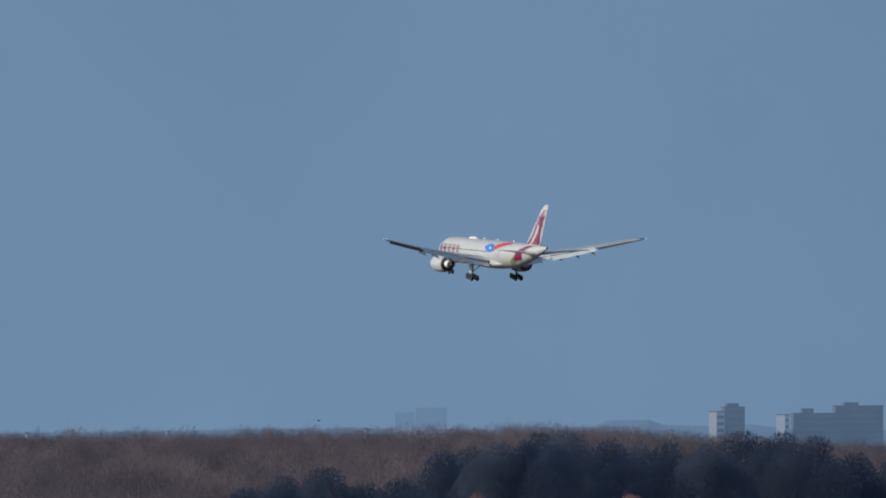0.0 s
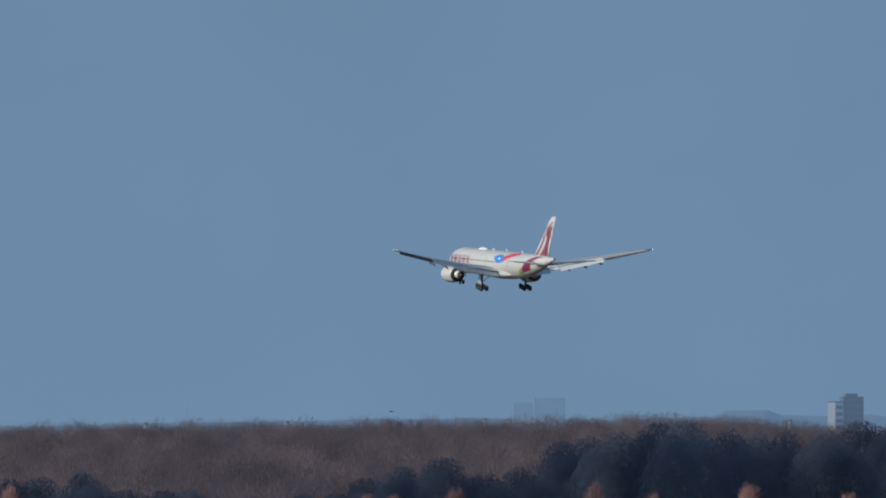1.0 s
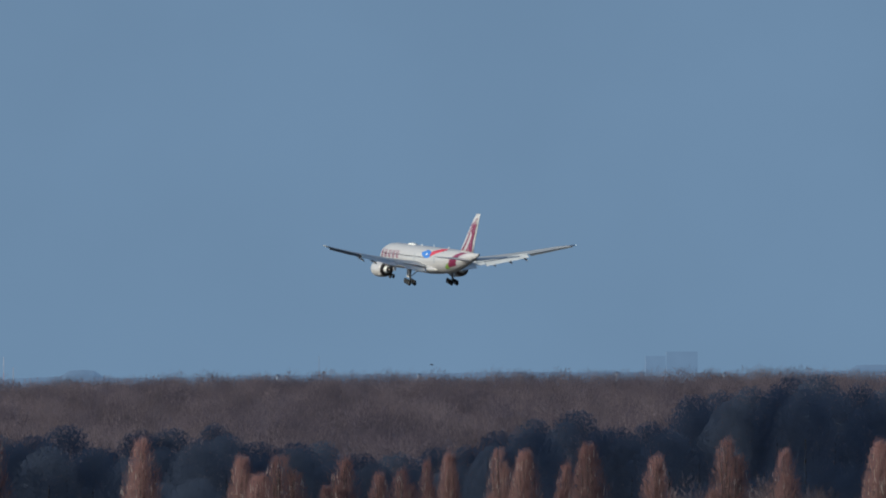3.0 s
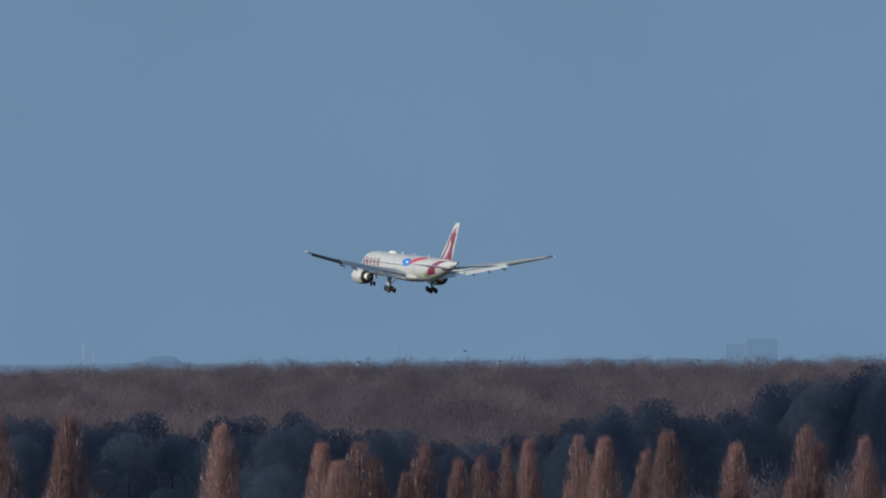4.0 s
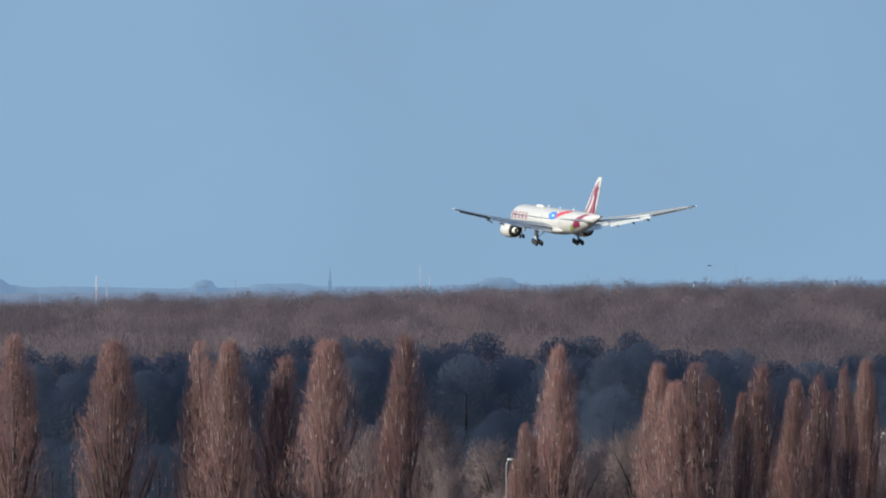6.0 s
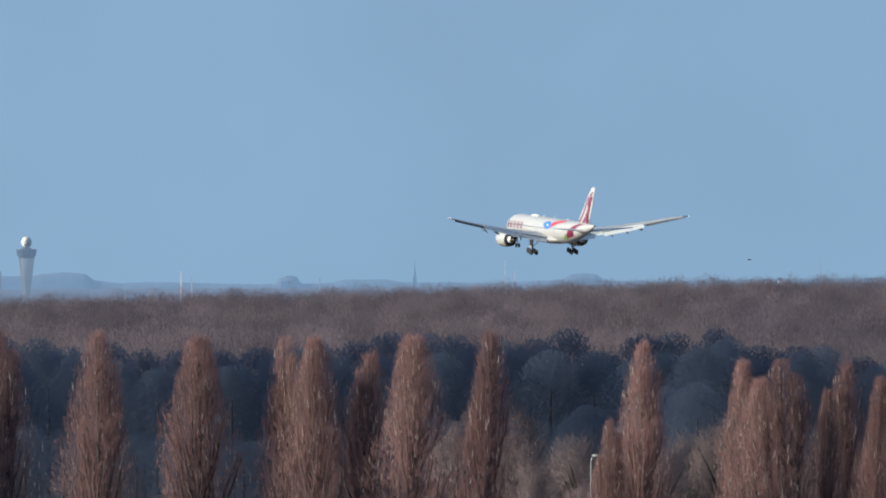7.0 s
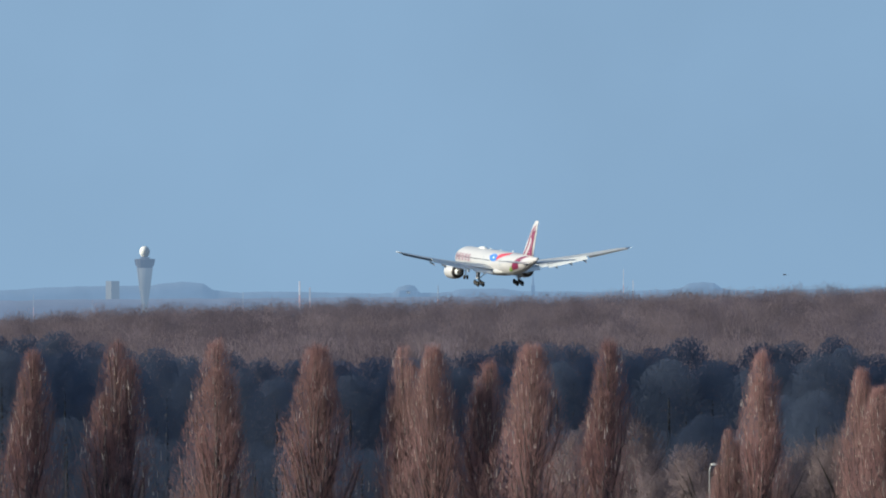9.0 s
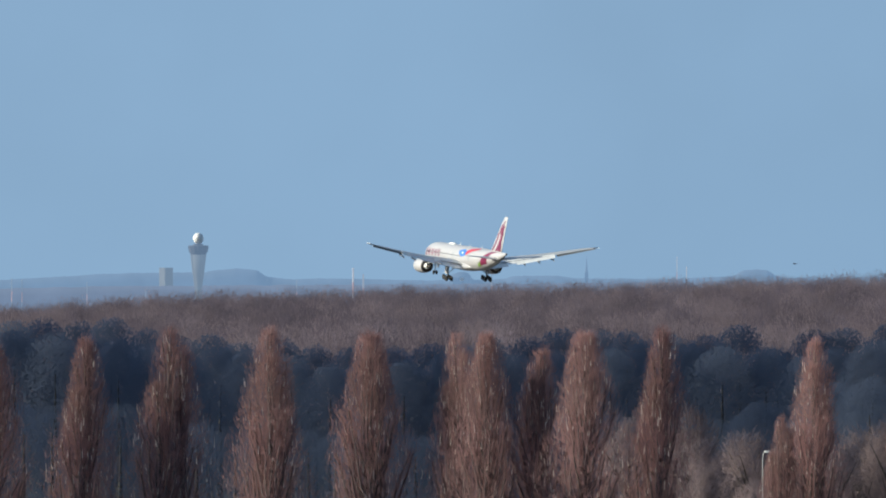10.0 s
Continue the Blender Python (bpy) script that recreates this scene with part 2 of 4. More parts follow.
# ---- trees ----
def poplar(seed, high=20.0, wide=4.4, n=29000, stems=1):
    """An upright bare poplar: a trunk with steep limbs, and a narrow crown of rising twigs."""
    rng = np.random.default_rng(seed)
    tree = thing("poplar_tree", "tall bare upright poplar with reddish brown twigs", "tree", "row of poplars")
    lobes = rng.uniform(0, 6.28, 6)

    def reach(s, a):
        top = np.clip((1.01 - s) / 0.56, 0, 1) ** 0.66
        low = np.clip((s - 0.04) / 0.25, 0.0, 1) ** 0.5
        wave = 0.97 + 0.14 * np.sin(3 * a + lobes[0] + 9 * s) + 0.10 * np.sin(2 * a + lobes[1] - 16 * s) + 0.09 * np.sin(5 * a + lobes[2] + 31 * s) + 0.06 * np.sin(7 * a + lobes[3] + 60 * s)
        return wide / 2 * top * low * wave

    bm = bmesh.new()

    def limb(pts, radii, k=5):
        rings = []
        for i, p in enumerate(pts):
            d = Vector(pts[min(i + 1, len(pts) - 1)]) - Vector(pts[max(i - 1, 0)])
            rings.append([bm.verts.new(q) for q in disc(p, d, radii[i], k)])
        for a, b in zip(rings, rings[1:]):
            for i in range(k):
                bm.faces.new((a[i], a[(i + 1) % k], b[(i + 1) % k], b[i]))

    leaders = [(0.0, 0.0, 1.0)] + [(0.95 * math.cos(b), 0.6 * math.sin(b), rng.uniform(0.8, 0.95)) for b in rng.uniform(0, 6.28, 1) + math.pi * np.arange(stems - 1)]
    slim = (1.14, 0.98, 0.9)[stems - 1]
    for off in leaders:
        hh = high * off[2] * 0.97
        limb([(off[0] * min(1, s * 2.5) + 0.12 * math.sin(4 * s + off[0]), off[1] * min(1, s * 2.5), hh * s) for s in np.linspace(0, 1, 8)], [0.30 * (1 - s) ** 0.8 + 0.02 for s in np.linspace(0, 1, 8)], 8)
    runs = []
    for i in range(70):
        s0 = rng.uniform(0.06, 0.72)
        s1 = min(0.985, s0 + rng.uniform(0.16, 0.36))
        a = rng.uniform(0, 6.28)
        r1 = float(reach(s1, a)) * rng.uniform(0.35, 0.98) * slim
        lead = leaders[i % stems]
        pts = []
        for w in np.linspace(0, 1, 6):
            s = s0 + (s1 - s0) * w
            r = r1 * (w ** 0.55)
            pts.append((lead[0] * min(1, s * 2.5) + r * math.cos(a) + 0.06 * math.sin(7 * w + i), lead[1] * min(1, s * 2.5) + r * math.sin(a), high * lead[2] * s))
        rr = 0.03 + 0.075 * (1 - s0)
        limb(pts, [rr * (1 - 0.75 * w) + 0.008 for w in np.linspace(0, 1, 6)])
        runs.append(np.array(pts))
    part("trunk", bm, M_BARK, tree, "dark grey brown bark", smooth=True)
    # thin pale shoots, coloured as the glints of sunlit twigs
    bm = bmesh.new()
    for i in range(300):
        lead = leaders[i % stems]
        s0, a = rng.beta(1.6, 1.1) * 0.84 + 0.1, rng.uniform(0, 6.28)
        long = rng.uniform(0.12, 0.75)
        r0 = float(reach(s0, a)) * rng.uniform(0.6, 1.0) * slim
        x, y, z = lead[0] + r0 * math.cos(a), lead[1] + r0 * math.sin(a), high * lead[2] * s0
        dx, dy, w = rng.normal(0, 0.07), rng.normal(0, 0.07), rng.uniform(0.009, 0.02)
        limb([(x, y, z), (x + dx * long * 0.7, y + dy * long * 0.7, z + long * 0.5), (x + dx * long, y + dy * long, z + long)], [w, w * 0.85, w * 0.4], 4)
    for i in range(8):
        lead = leaders[i % stems]
        a, r = rng.uniform(0, 6.28), rng.uniform(0.03, 0.3)
        limb([(lead[0] + r * 0.8 * math.cos(a), lead[1] + r * 0.8 * math.sin(a), high * lead[2] * 0.88), (lead[0] + r * math.cos(a), lead[1] + r * math.sin(a), high * lead[2] * rng.uniform(0.93, 1.0))], [0.009, 0.004], 4)
    tagged(part("shoot_spray", bm, M_SHOOT, tree, "thin pale shoots, brightened as sun glints"), kind="stuff")
    # twigs along the limbs, and a finer fill of the whole crown
    k = int(n * 0.55)
    run = np.array(runs)[rng.integers(0, len(runs), k)]
    w = rng.uniform(0.15, 1, k) * 4.999
    i0 = w.astype(int)
    p0, p1 = run[np.arange(k), i0], run[np.arange(k), np.minimum(i0 + 1, 5)]
    base = p0 + (p1 - p0) * (w - i0)[:, None] + rng.normal(0, 0.10, (k, 3))
    a = np.arctan2(base[:, 1], base[:, 0]) + rng.normal(0, 0.9, k)
    way = np.stack([np.cos(a) * 0.2, np.sin(a) * 0.2, np.ones(k)], 1) + rng.normal(0, 0.3, (k, 3))
    t1 = twigs(rng, base, way, rng.uniform(0.2, 0.8, k), rng.uniform(0.011, 0.022, k), np.tile((0.0, -0.6, 0.2), (k, 1)))
    k2 = n - k
    s = rng.beta(1.4, 1.0, k2) * 0.9 + 0.07
    a = rng.uniform(0, 6.28, k2)
    r = reach(s, a) * np.sqrt(rng.uniform(0.05, 1.05, k2)) * slim
    lead = np.array(leaders)[rng.integers(0, stems, k2)]
    bend = np.minimum(1, s * 2.5)
    base = np.stack([lead[:, 0] * bend + r * np.cos(a), lead[:, 1] * bend + r * np.sin(a), s * high * lead[:, 2]], 1)
    way = np.stack([np.cos(a) * 0.18, np.sin(a) * 0.18, np.ones(k2)], 1) + rng.normal(0, 0.32, (k2, 3))
    t2 = twigs(rng, base, way, np.minimum(rng.uniform(0.2, 0.75, k2), high * (1.02 - s) + 0.2), rng.uniform(0.011, 0.022, k2), np.tile((0.0, -0.6, 0.2), (k2, 1)))
    t = np.concatenate([t1, t2])
    mids = t.mean(axis=1)
    out = np.stack([0.05 * mids[:, 0] - 0.2, 0.1 * mids[:, 1] - 0.55, np.full(n, 0.3)], 1) + rng.normal(0, 0.2, (n, 3))
    soup("crown", t, M_POPLAR, tree, "dense rising reddish brown twigs", normals=out)
    return tree


def crown_points(rng, n, wide, high, low, lumps):
    """Points and outward ways over a crown of several lumps."""
    c = rng.normal(0, 1, (lumps, 3))
    c /= np.linalg.norm(c, axis=1, keepdims=True)
    c[: lumps // 2, 2] = np.abs(c[: lumps // 2, 2])
    size = rng.uniform(0.26, 0.5, lumps)
    c[0] = (0.1, 0.1, 0.98)
    c *= ((1 - size) * rng.uniform(0.72, 1.0, lumps))[:, None]
    i = rng.integers(0, lumps, n)
    d = rng.normal(0, 1, (n, 3))
    d /= np.linalg.norm(d, axis=1, keepdims=True)
    p = c[i] + d * (size[i] * rng.uniform(0.35, 1, n) ** 0.5)[:, None]
    ext = np.array([wide / 2, wide / 2, (high - low) / 2])
    q = p * ext
    q[:, 2] += (high + low) / 2
    q[:, 2] *= high / np.percentile(q[:, 2], 99.7)
    return q, d


def round_tree(name, label, seed, high, wide, n, mat, barkmat, group, low=0.12, size=(0.7, 1.7), thick=(0.07, 0.16), up=0.5, lumps=9):
    rng = np.random.default_rng(seed)
    tree = thing(name, label, "tree", group)
    bm = bmesh.new()
    k = 7

    def limb(pts, radii):
        rings = [[bm.verts.new(q) for q in disc(p, (0.01, 0, 1), r, k)] for p, r in zip(pts, radii)]
        for a, b in zip(rings, rings[1:]):
            for i in range(k):
                bm.faces.new((a[i], a[(i + 1) % k], b[(i + 1) % k], b[i]))
    limb([(0, 0, high * s) for s in (0, 0.2, 0.45, 0.8)], [0.32, 0.26, 0.18, 0.05])
    for i in range(14):
        a, s = rng.uniform(0, 6.28), rng.uniform(0.12, 0.5)
        r = wide * rng.uniform(0.2, 0.42)
        limb([(r * w * math.cos(a), r * w * math.sin(a), high * (s + (0.38 * w ** 0.8))) for w in (0, 0.35, 0.7, 1)], [0.13, 0.1, 0.06, 0.02])
    part("trunk", bm, barkmat, tree)
    p, d = crown_points(rng, n, wide, high, high * low, lumps)
    way = d * 0.8 + rng.normal(0, 0.3, d.shape)
    way[:, 2] = np.abs(way[:, 2]) * 0.6 + up
    t = twigs(rng, p, way, rng.uniform(*size, n), rng.uniform(*thick, n), d * 0.5 + np.array([0.0, -0.6, 0.2]))
    mids = t.mean(axis=1)
    out = mids * np.array([2 / wide, 2 / wide, 0]) + np.array([0, 0, 0.25]) + np.clip((mids[:, 2:] / high - 0.6) * 3, 0, 2) * np.array([0, 0, 1])
    out[:n] += d * 0.5
    soup("crown", t, mat, tree, normals=out + rng.normal(0, 0.1, out.shape))
    return tree


def evergreen(seed, high, wide, n, size):
    """A dense evergreen: a trunk and a lumpy crown filled with short needled sprays."""
    rng = np.random.default_rng(seed)
    tree = thing("evergreen_tree", "dark evergreen tree in a dense shelter belt", "tree", "shelter belt")
    part("trunk", lathe([(0, 0.35), (high * 0.3, 0.25), (high * 0.8, 0.05)], n=7), M_DARKBARK, tree)

    def surface(s, a):
        k = np.stack([np.cos(a) * 1.3, np.sin(a) * 1.3, s * 4.5], 1)
        wave = np.array([0.2 * noise.noise(q + Vector((seed, 0, 0))) + 0.16 * noise.noise(q * 2.3 + Vector((0, seed, 0))) + 0.07 * noise.noise(q * 5.5) for q in map(Vector, k)])
        r = wide / 2 * np.clip(1 - s ** 3.6, 0, 1) ** 0.5 * (1 + wave)
        return np.stack([r * np.cos(a), r * np.sin(a), s * high * (1 + 0.12 * wave * (1 - s ** 6))], 1)

    def facing(p):
        a = np.arctan2(p[:, 1], p[:, 0])
        return np.stack([0.03 * np.cos(a), np.sin(a) * 0.2 - 0.8, np.full(len(a), 0.12)], 1)

    s, a = rng.uniform(0.03, 0.997, n) ** 0.6, rng.uniform(0, 2 * math.pi, n)
    deep = rng.uniform(0.25, 1.05, (n, 1)) ** 0.6
    p = surface(s, a) * np.concatenate([deep, deep, 0.85 + 0.15 * deep], 1)
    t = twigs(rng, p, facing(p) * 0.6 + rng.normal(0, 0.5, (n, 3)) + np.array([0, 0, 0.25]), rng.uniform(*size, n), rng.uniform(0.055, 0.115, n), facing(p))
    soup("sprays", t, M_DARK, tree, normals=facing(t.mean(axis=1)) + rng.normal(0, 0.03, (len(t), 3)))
    return tree


def stand(model, places):
    """Copies of the models at places (point, height, model's own height, width factor, turn)."""
    for i, (m, p, sc, wf, turn) in enumerate(places):
        ob = copy_thing(model[m], pose(p.x, p.y, p.z, 0, 0, turn))
        ob.scale = (sc * wf, sc * wf, sc)


def remove(models):
    for m in models:
        for o in (*m.children_recursive, m):
            bpy.data.objects.remove(o)


POPLARS_WEST = [(-800, 157, 104), (-632, 150, 106), (-484, 131, 114), (-307, 132, 116), (-127, 141, 110), (24, 139, 86), (76, 141, 90),
                (176, 170, 96), (252, 138, 108), (388, 133, 106), (598, 290, 62), (658, 152, 96)]
POPLARS_MID = [(836, 184, 66), (903, 178, 100), (866, 215, 80), (1018, 188, 78), (985, 235, 50), (1078, 214, 68), (1118, 204, 72), (1163, 190, 52), (1203, 178, 54)]
POPLARS_EAST = [(1290, 166, 66), (1336, 172, 66), (1410, 196, 62), (1448, 160, 78), (1569, 184, 92), (1692, 150, 96), (1796, 172, 84), (1968, 157, 92), (2141, 168, 90), (2320, 175, 96)]


def build_poplars():
    models = [poplar(11 + i, stems=k) for i, k in enumerate((1, 2, 3, 2, 1, 3, 1, 2))]
    rng = random.Random(5)
    for i, (u, v, w) in enumerate(POPLARS_WEST + POPLARS_MID + POPLARS_EAST):
        p = spot(u, v, 1290 + rng.uniform(-9, 9))
        sc = p.z / 20.0
        p.z = 0
        stand(models, [(i % 8, p, sc, (1.5 if 830 < u < 1350 else 1.36) * w / (F / 1290) / 4.4 / sc, rng.uniform(-18, 18))])
    remove(models)


DARK_TOPS = [(-1000, 125), (-752, 122), (-650, 118), (-570, 128), (-350, 155), (-170, 172), (-50, 166), (120, 160), (218, 144), (450, 140), (540, 140),
             (590, 165), (650, 150), (728, 138), (800, 130), (870, 158), (948, 155), (1020, 175), (1150, 180), (1218, 178), (1298, 132), (1370, 110),
             (1458, 102), (1507, 132), (1580, 126), (1641, 76), (1776, 50), (1871, 46), (2010, 66), (2120, 60), (2221, 47), (2310, 60), (2379, 90), (2600, 100)]


def level_at(line, u):
    return float(np.interp(u, [a for a, b in line], [b for a, b in line]))


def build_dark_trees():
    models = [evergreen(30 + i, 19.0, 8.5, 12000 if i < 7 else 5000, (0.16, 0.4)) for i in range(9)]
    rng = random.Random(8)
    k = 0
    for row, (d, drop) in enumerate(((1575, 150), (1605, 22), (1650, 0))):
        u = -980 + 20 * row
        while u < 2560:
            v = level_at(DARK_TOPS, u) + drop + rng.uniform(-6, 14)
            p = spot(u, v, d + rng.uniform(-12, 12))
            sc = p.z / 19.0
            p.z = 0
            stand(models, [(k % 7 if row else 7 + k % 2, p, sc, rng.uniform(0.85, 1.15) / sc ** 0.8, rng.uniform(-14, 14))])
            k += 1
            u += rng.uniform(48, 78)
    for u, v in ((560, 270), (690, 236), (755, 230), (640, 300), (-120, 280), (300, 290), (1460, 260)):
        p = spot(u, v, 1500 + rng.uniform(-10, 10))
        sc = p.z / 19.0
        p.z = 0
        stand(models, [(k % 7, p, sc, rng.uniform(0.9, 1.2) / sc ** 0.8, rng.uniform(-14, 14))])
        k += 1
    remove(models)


SHRUBS = [(330, 300), (440, 285), (520, 330), (575, 370), (735, 320), (800, 300), (960, 330), (1250, 300), (1380, 310), (1500, 290),
          (1560, 330), (1620, 245), (1740, 248), (1765, 240), (1860, 255), (2050, 250), (470, 385), (550, 414), (594, 420), (640, 384), (1050, 350)] + [(410 + 47 * i, 318 + 41 * ((i * 7) % 5) / 4) for i in range(25)]


def build_shrubs():
    label = "rounded bare deciduous tree with grey brown twigs"
    models = [round_tree("bare_tree", label, 50 + i, 12.0, 6.5, 7000, M_SHRUB, M_DARKBARK, "bare trees behind the poplars", low=0.05, size=(0.3, 0.8), thick=(0.022, 0.045), up=0.4, lumps=24) for i in range(4)]
    rng = random.Random(9)
    for i, (u, v) in enumerate(SHRUBS):
        p = spot(u, v, (1328 if v > 380 else 1400) + rng.uniform(-12, 25))
        sc = p.z / 12.0
        p.z = 0
        stand(models, [(i % 4, p, sc, rng.uniform(0.9, 1.25), rng.uniform(0, 360))])
    u = -800
    while u < 760:
        p = spot(u, rng.uniform(452, 482) + (8 if u < 80 else 0), 1318 + rng.uniform(-6, 6))
        sc = p.z / 12.0
        p.z = 0
        stand(models, [(rng.randrange(4), p, sc, rng.uniform(1.1, 1.8), rng.uniform(0, 360))])
        u += rng.uniform(60, 130)
    remove(models)


WOOD_TOPS = [(-1200, 110), (-752, 102), (-600, 90), (-450, 78), (-252, 76), (-50, 66), (150, 66), (250, 62), (400, 57), (550, 52), (700, 49), (818, 44), (1100, 43),
             (1500, 41), (1850, 37), (2050, 50), (2200, 58), (2400, 72), (2800, 80)]


def build_wood():
    """Bare broadleaf woodland behind the shelter belt, rising slowly into the distance."""
    rng = np.random.default_rng(77)
    groups = []
    for d in np.arange(1760, 3700, 26.0):
        far = (d - 1760) / (3700 - 1760)
        step = 6.2 / d * F
        for u in np.arange(-1150, 2700, step):
            uu, dd = u + rng.uniform(-0.4, 0.4) * step, d + rng.uniform(-11, 11)
            crest = level_at(WOOD_TOPS, uu)
            v = crest + (1 - far) ** 1.6 * (150 - crest) * 0.98 + rng.uniform(-6, 8) + (6 + 20 * (1 - far)) * noise.noise((uu * 0.014, dd * 0.006, 3)) + 9 * noise.noise((uu * 0.04, dd * 0.03, 7))
            p = spot(uu, v, dd)
            groups.append((p.x, p.y, p.z))
    g = np.array(groups)
    k = len(g)
    per = 310
    wide, deep = rng.uniform(5.5, 9.0, k), rng.uniform(3.0, 5.5, k)
    ph = rng.uniform(0, 6.28, (k, 4))

    def swell(w):
        a, e = np.arctan2(w[..., 1], w[..., 0]), np.arcsin(np.clip(w[..., 2], -1, 1))
        c = np.cos(e)
        return 1 + c * (0.14 * np.sin(2 * a + ph[:, :1]) + 0.13 * np.sin(3 * a + ph[:, 1:2] + 2 * e) + 0.09 * np.sin(5 * a + ph[:, 2:3])) + 0.09 * np.sin(6 * e + ph[:, 3:4])

    axes = np.stack([wide / 2, wide / 2, deep * 0.95], 1)[:, None, :]
    base = g[:, None, :] - np.array([0, 0, 0.95]) * deep[:, None, None]
    # twigs all over the crowns
    d = rng.normal(0, 1, (k, per, 3))
    d[:, :, 2] = np.abs(d[:, :, 2])
    d /= np.linalg.norm(d, axis=2, keepdims=True)
    p = base + d * swell(d)[:, :, None] * axes * rng.uniform(0.3, 1.05, (k, per, 1)) ** 0.6
    way = d * 0.7 + rng.normal(0, 0.35, d.shape)
    way[:, :, 2] = np.abs(way[:, :, 2]) + 0.3
    n = k * per
    tall = np.where(rng.uniform(size=n) < 0.01, 1.7, 1.0)
    t = twigs(rng, p.reshape(-1, 3), way.reshape(-1, 3), rng.uniform(0.35, 0.95, n) * tall, rng.uniform(0.036, 0.078, n), d.reshape(-1, 3) * 0.25 + np.array([0, -0.85, 0.65]))
    # the underwood below the crowns
    m = 150000
    i = rng.integers(0, k, m)
    low = g[i] + np.stack([rng.normal(0, 4, m), rng.normal(0, 9, m), -rng.uniform(2.5, 13, m)], 1)
    rise = rng.normal(0, 0.5, (m, 3)) + np.array([0, 0, 0.5])
    t = np.concatenate([t, twigs(rng, low, rise, rng.uniform(0.7, 1.8, m), rng.uniform(0.12, 0.3, m), np.tile((0.0, -0.85, 0.65), (m, 1)))])
    out = np.concatenate([d.reshape(-1, 3) * 0.25 + np.array([0, -0.85, 0.65]), np.tile((0, -0.85, 0.65), (m, 1)) + rng.normal(0, 0.2, (m, 3))])
    wood = soup("bare_woodland", t, M_WOOD, normals=out + rng.normal(0, 0.1, out.shape))
    tagged(wood, "broad bare brown broadleaf woodland in winter", "woodland", kind="stuff")


build_wood()
build_dark_trees()
build_shrubs()
build_poplars()


# ---- airliner: x ahead, y to its left, z up, metres ----
def body_at(x):
    """Half width, half height and middle height of the hull at x."""
    if x > 27:
        w = (36.9 - x) / 9.9
        k = max(0.0, 1 - (1 - w) ** 2.2) ** 0.62
        return 3.1 * k, 3.1 * k, -0.75 * (1 - w) ** 1.7
    if x < -13:
        w = (-13 - x) / 23.9
        k = 1 - 0.93 * w ** 1.55
        return 3.1 * max(k, 0.1) * (1 - 0.25 * w), 3.1 * max(k, 0.12), 2.35 * w ** 1.5
    return 3.1, 3.1, 0.0


def on_hull(x, a, out=0.025):
    """The place on the hull at x and angle a above the left side, in degrees."""
    w, h, z = body_at(x)
    c, s = math.cos(radians(a)), math.sin(radians(a))
    return Vector((x, (w + out) * c, z + (h + out) * s))


def hull_patch(x_of, a_of, nu=10, nv=8):
    """A sheet on the hull: x_of and a_of take (p, q) from 0 to 1."""
    v, f = [], []
    for i in range(nu + 1):
        for j in range(nv + 1):
            p, q = i / nu, j / nv
            v.append(on_hull(x_of(p, q), a_of(p, q)))
    for i in range(nu):
        for j in range(nv):
            b = i * (nv + 1) + j
            f.append((b, b + 1, b + nv + 2, b + nv + 1))
    return v, f


def foil(chord, thick, n=9):
    """Points round an aerofoil, leading edge at 0, trailing edge at -chord: (x, z)."""
    top, low = [], []
    for i in range(n + 1):
        s = 0.5 * (1 - math.cos(math.pi * i / n))
        t = 5 * thick * chord * (0.2969 * math.sqrt(s) - 0.126 * s - 0.3516 * s * s + 0.2843 * s ** 3 - 0.1036 * s ** 4)
        camber = 0.018 * chord * math.sin(math.pi * s)
        top.append((-s * chord, camber + t))
        low.append((-s * chord, camber - t * 0.8))
    return top + low[-2:0:-1]


def wing_line(y):
    """Leading edge x, chord, height and thickness of the wing at y metres from the middle."""
    le = 9.4 - (y - 3.0) * 0.665
    te = -6.1 - max(0, y - 10.2) * 0.335 - (min(y, 10.2) - 3) * 0.06
    if y > 29.6:
        le -= (y - 29.6) * 0.95
        te -= (y - 29.6) * 0.55
    z = -1.75 + (y - 3.0) * 0.142 + 1.4 * (max(0, y - 3) / 29.4) ** 2
    return le, max(le - te, 0.7), z, 0.13 - 0.0016 * y


def wing_skin(side, y0, y1, cut, n=14):
    rings = []
    for i in range(n + 1):
        y = y0 + (y1 - y0) * i / n
        le, ch, z, th = wing_line(y)
        rings.append([(le + px * cut, side * y, z + pz) for px, pz in foil(ch, th)])
    return loft(rings)


def flap(side, y0, y1, angle, frac=0.27, drop=-0.28):
    """A lowered trailing-edge flap between two stations."""
    rings = []
    for i in range(5):
        y = y0 + (y1 - y0) * i / 4
        le, ch, z, th = wing_line(y)
        c = min(ch * frac, 3.0)
        x0, z0 = le - ch * 0.90, z - drop
        a = radians(angle)
        rings.append([(x0 + px * math.cos(a) + pz * math.sin(a), side * y, z0 + px * math.sin(a) + pz * math.cos(a)) for px, pz in foil(c, 0.13, 6)])
    return loft(rings)


def tail_plane(side):
    rings = []
    for i in range(6):
        s = i / 5
        y = 0.8 + 10.0 * s
        le, ch = -26.6 - 7.2 * s, 7.4 - 4.8 * s
        rings.append([(le + px, side * y, 0.75 + 1.05 * s + pz) for px, pz in foil(ch, 0.10, 7)])
    return loft(rings)


FIN_LOW, FIN_TOP = 2.6, 12.45


def fin_edge(z):
    """Leading and trailing edge of the fin at height z."""
    s = (z - FIN_LOW) / (FIN_TOP - FIN_LOW)
    return -22.6 - 11.9 * s, -32.4 - 5.4 * s


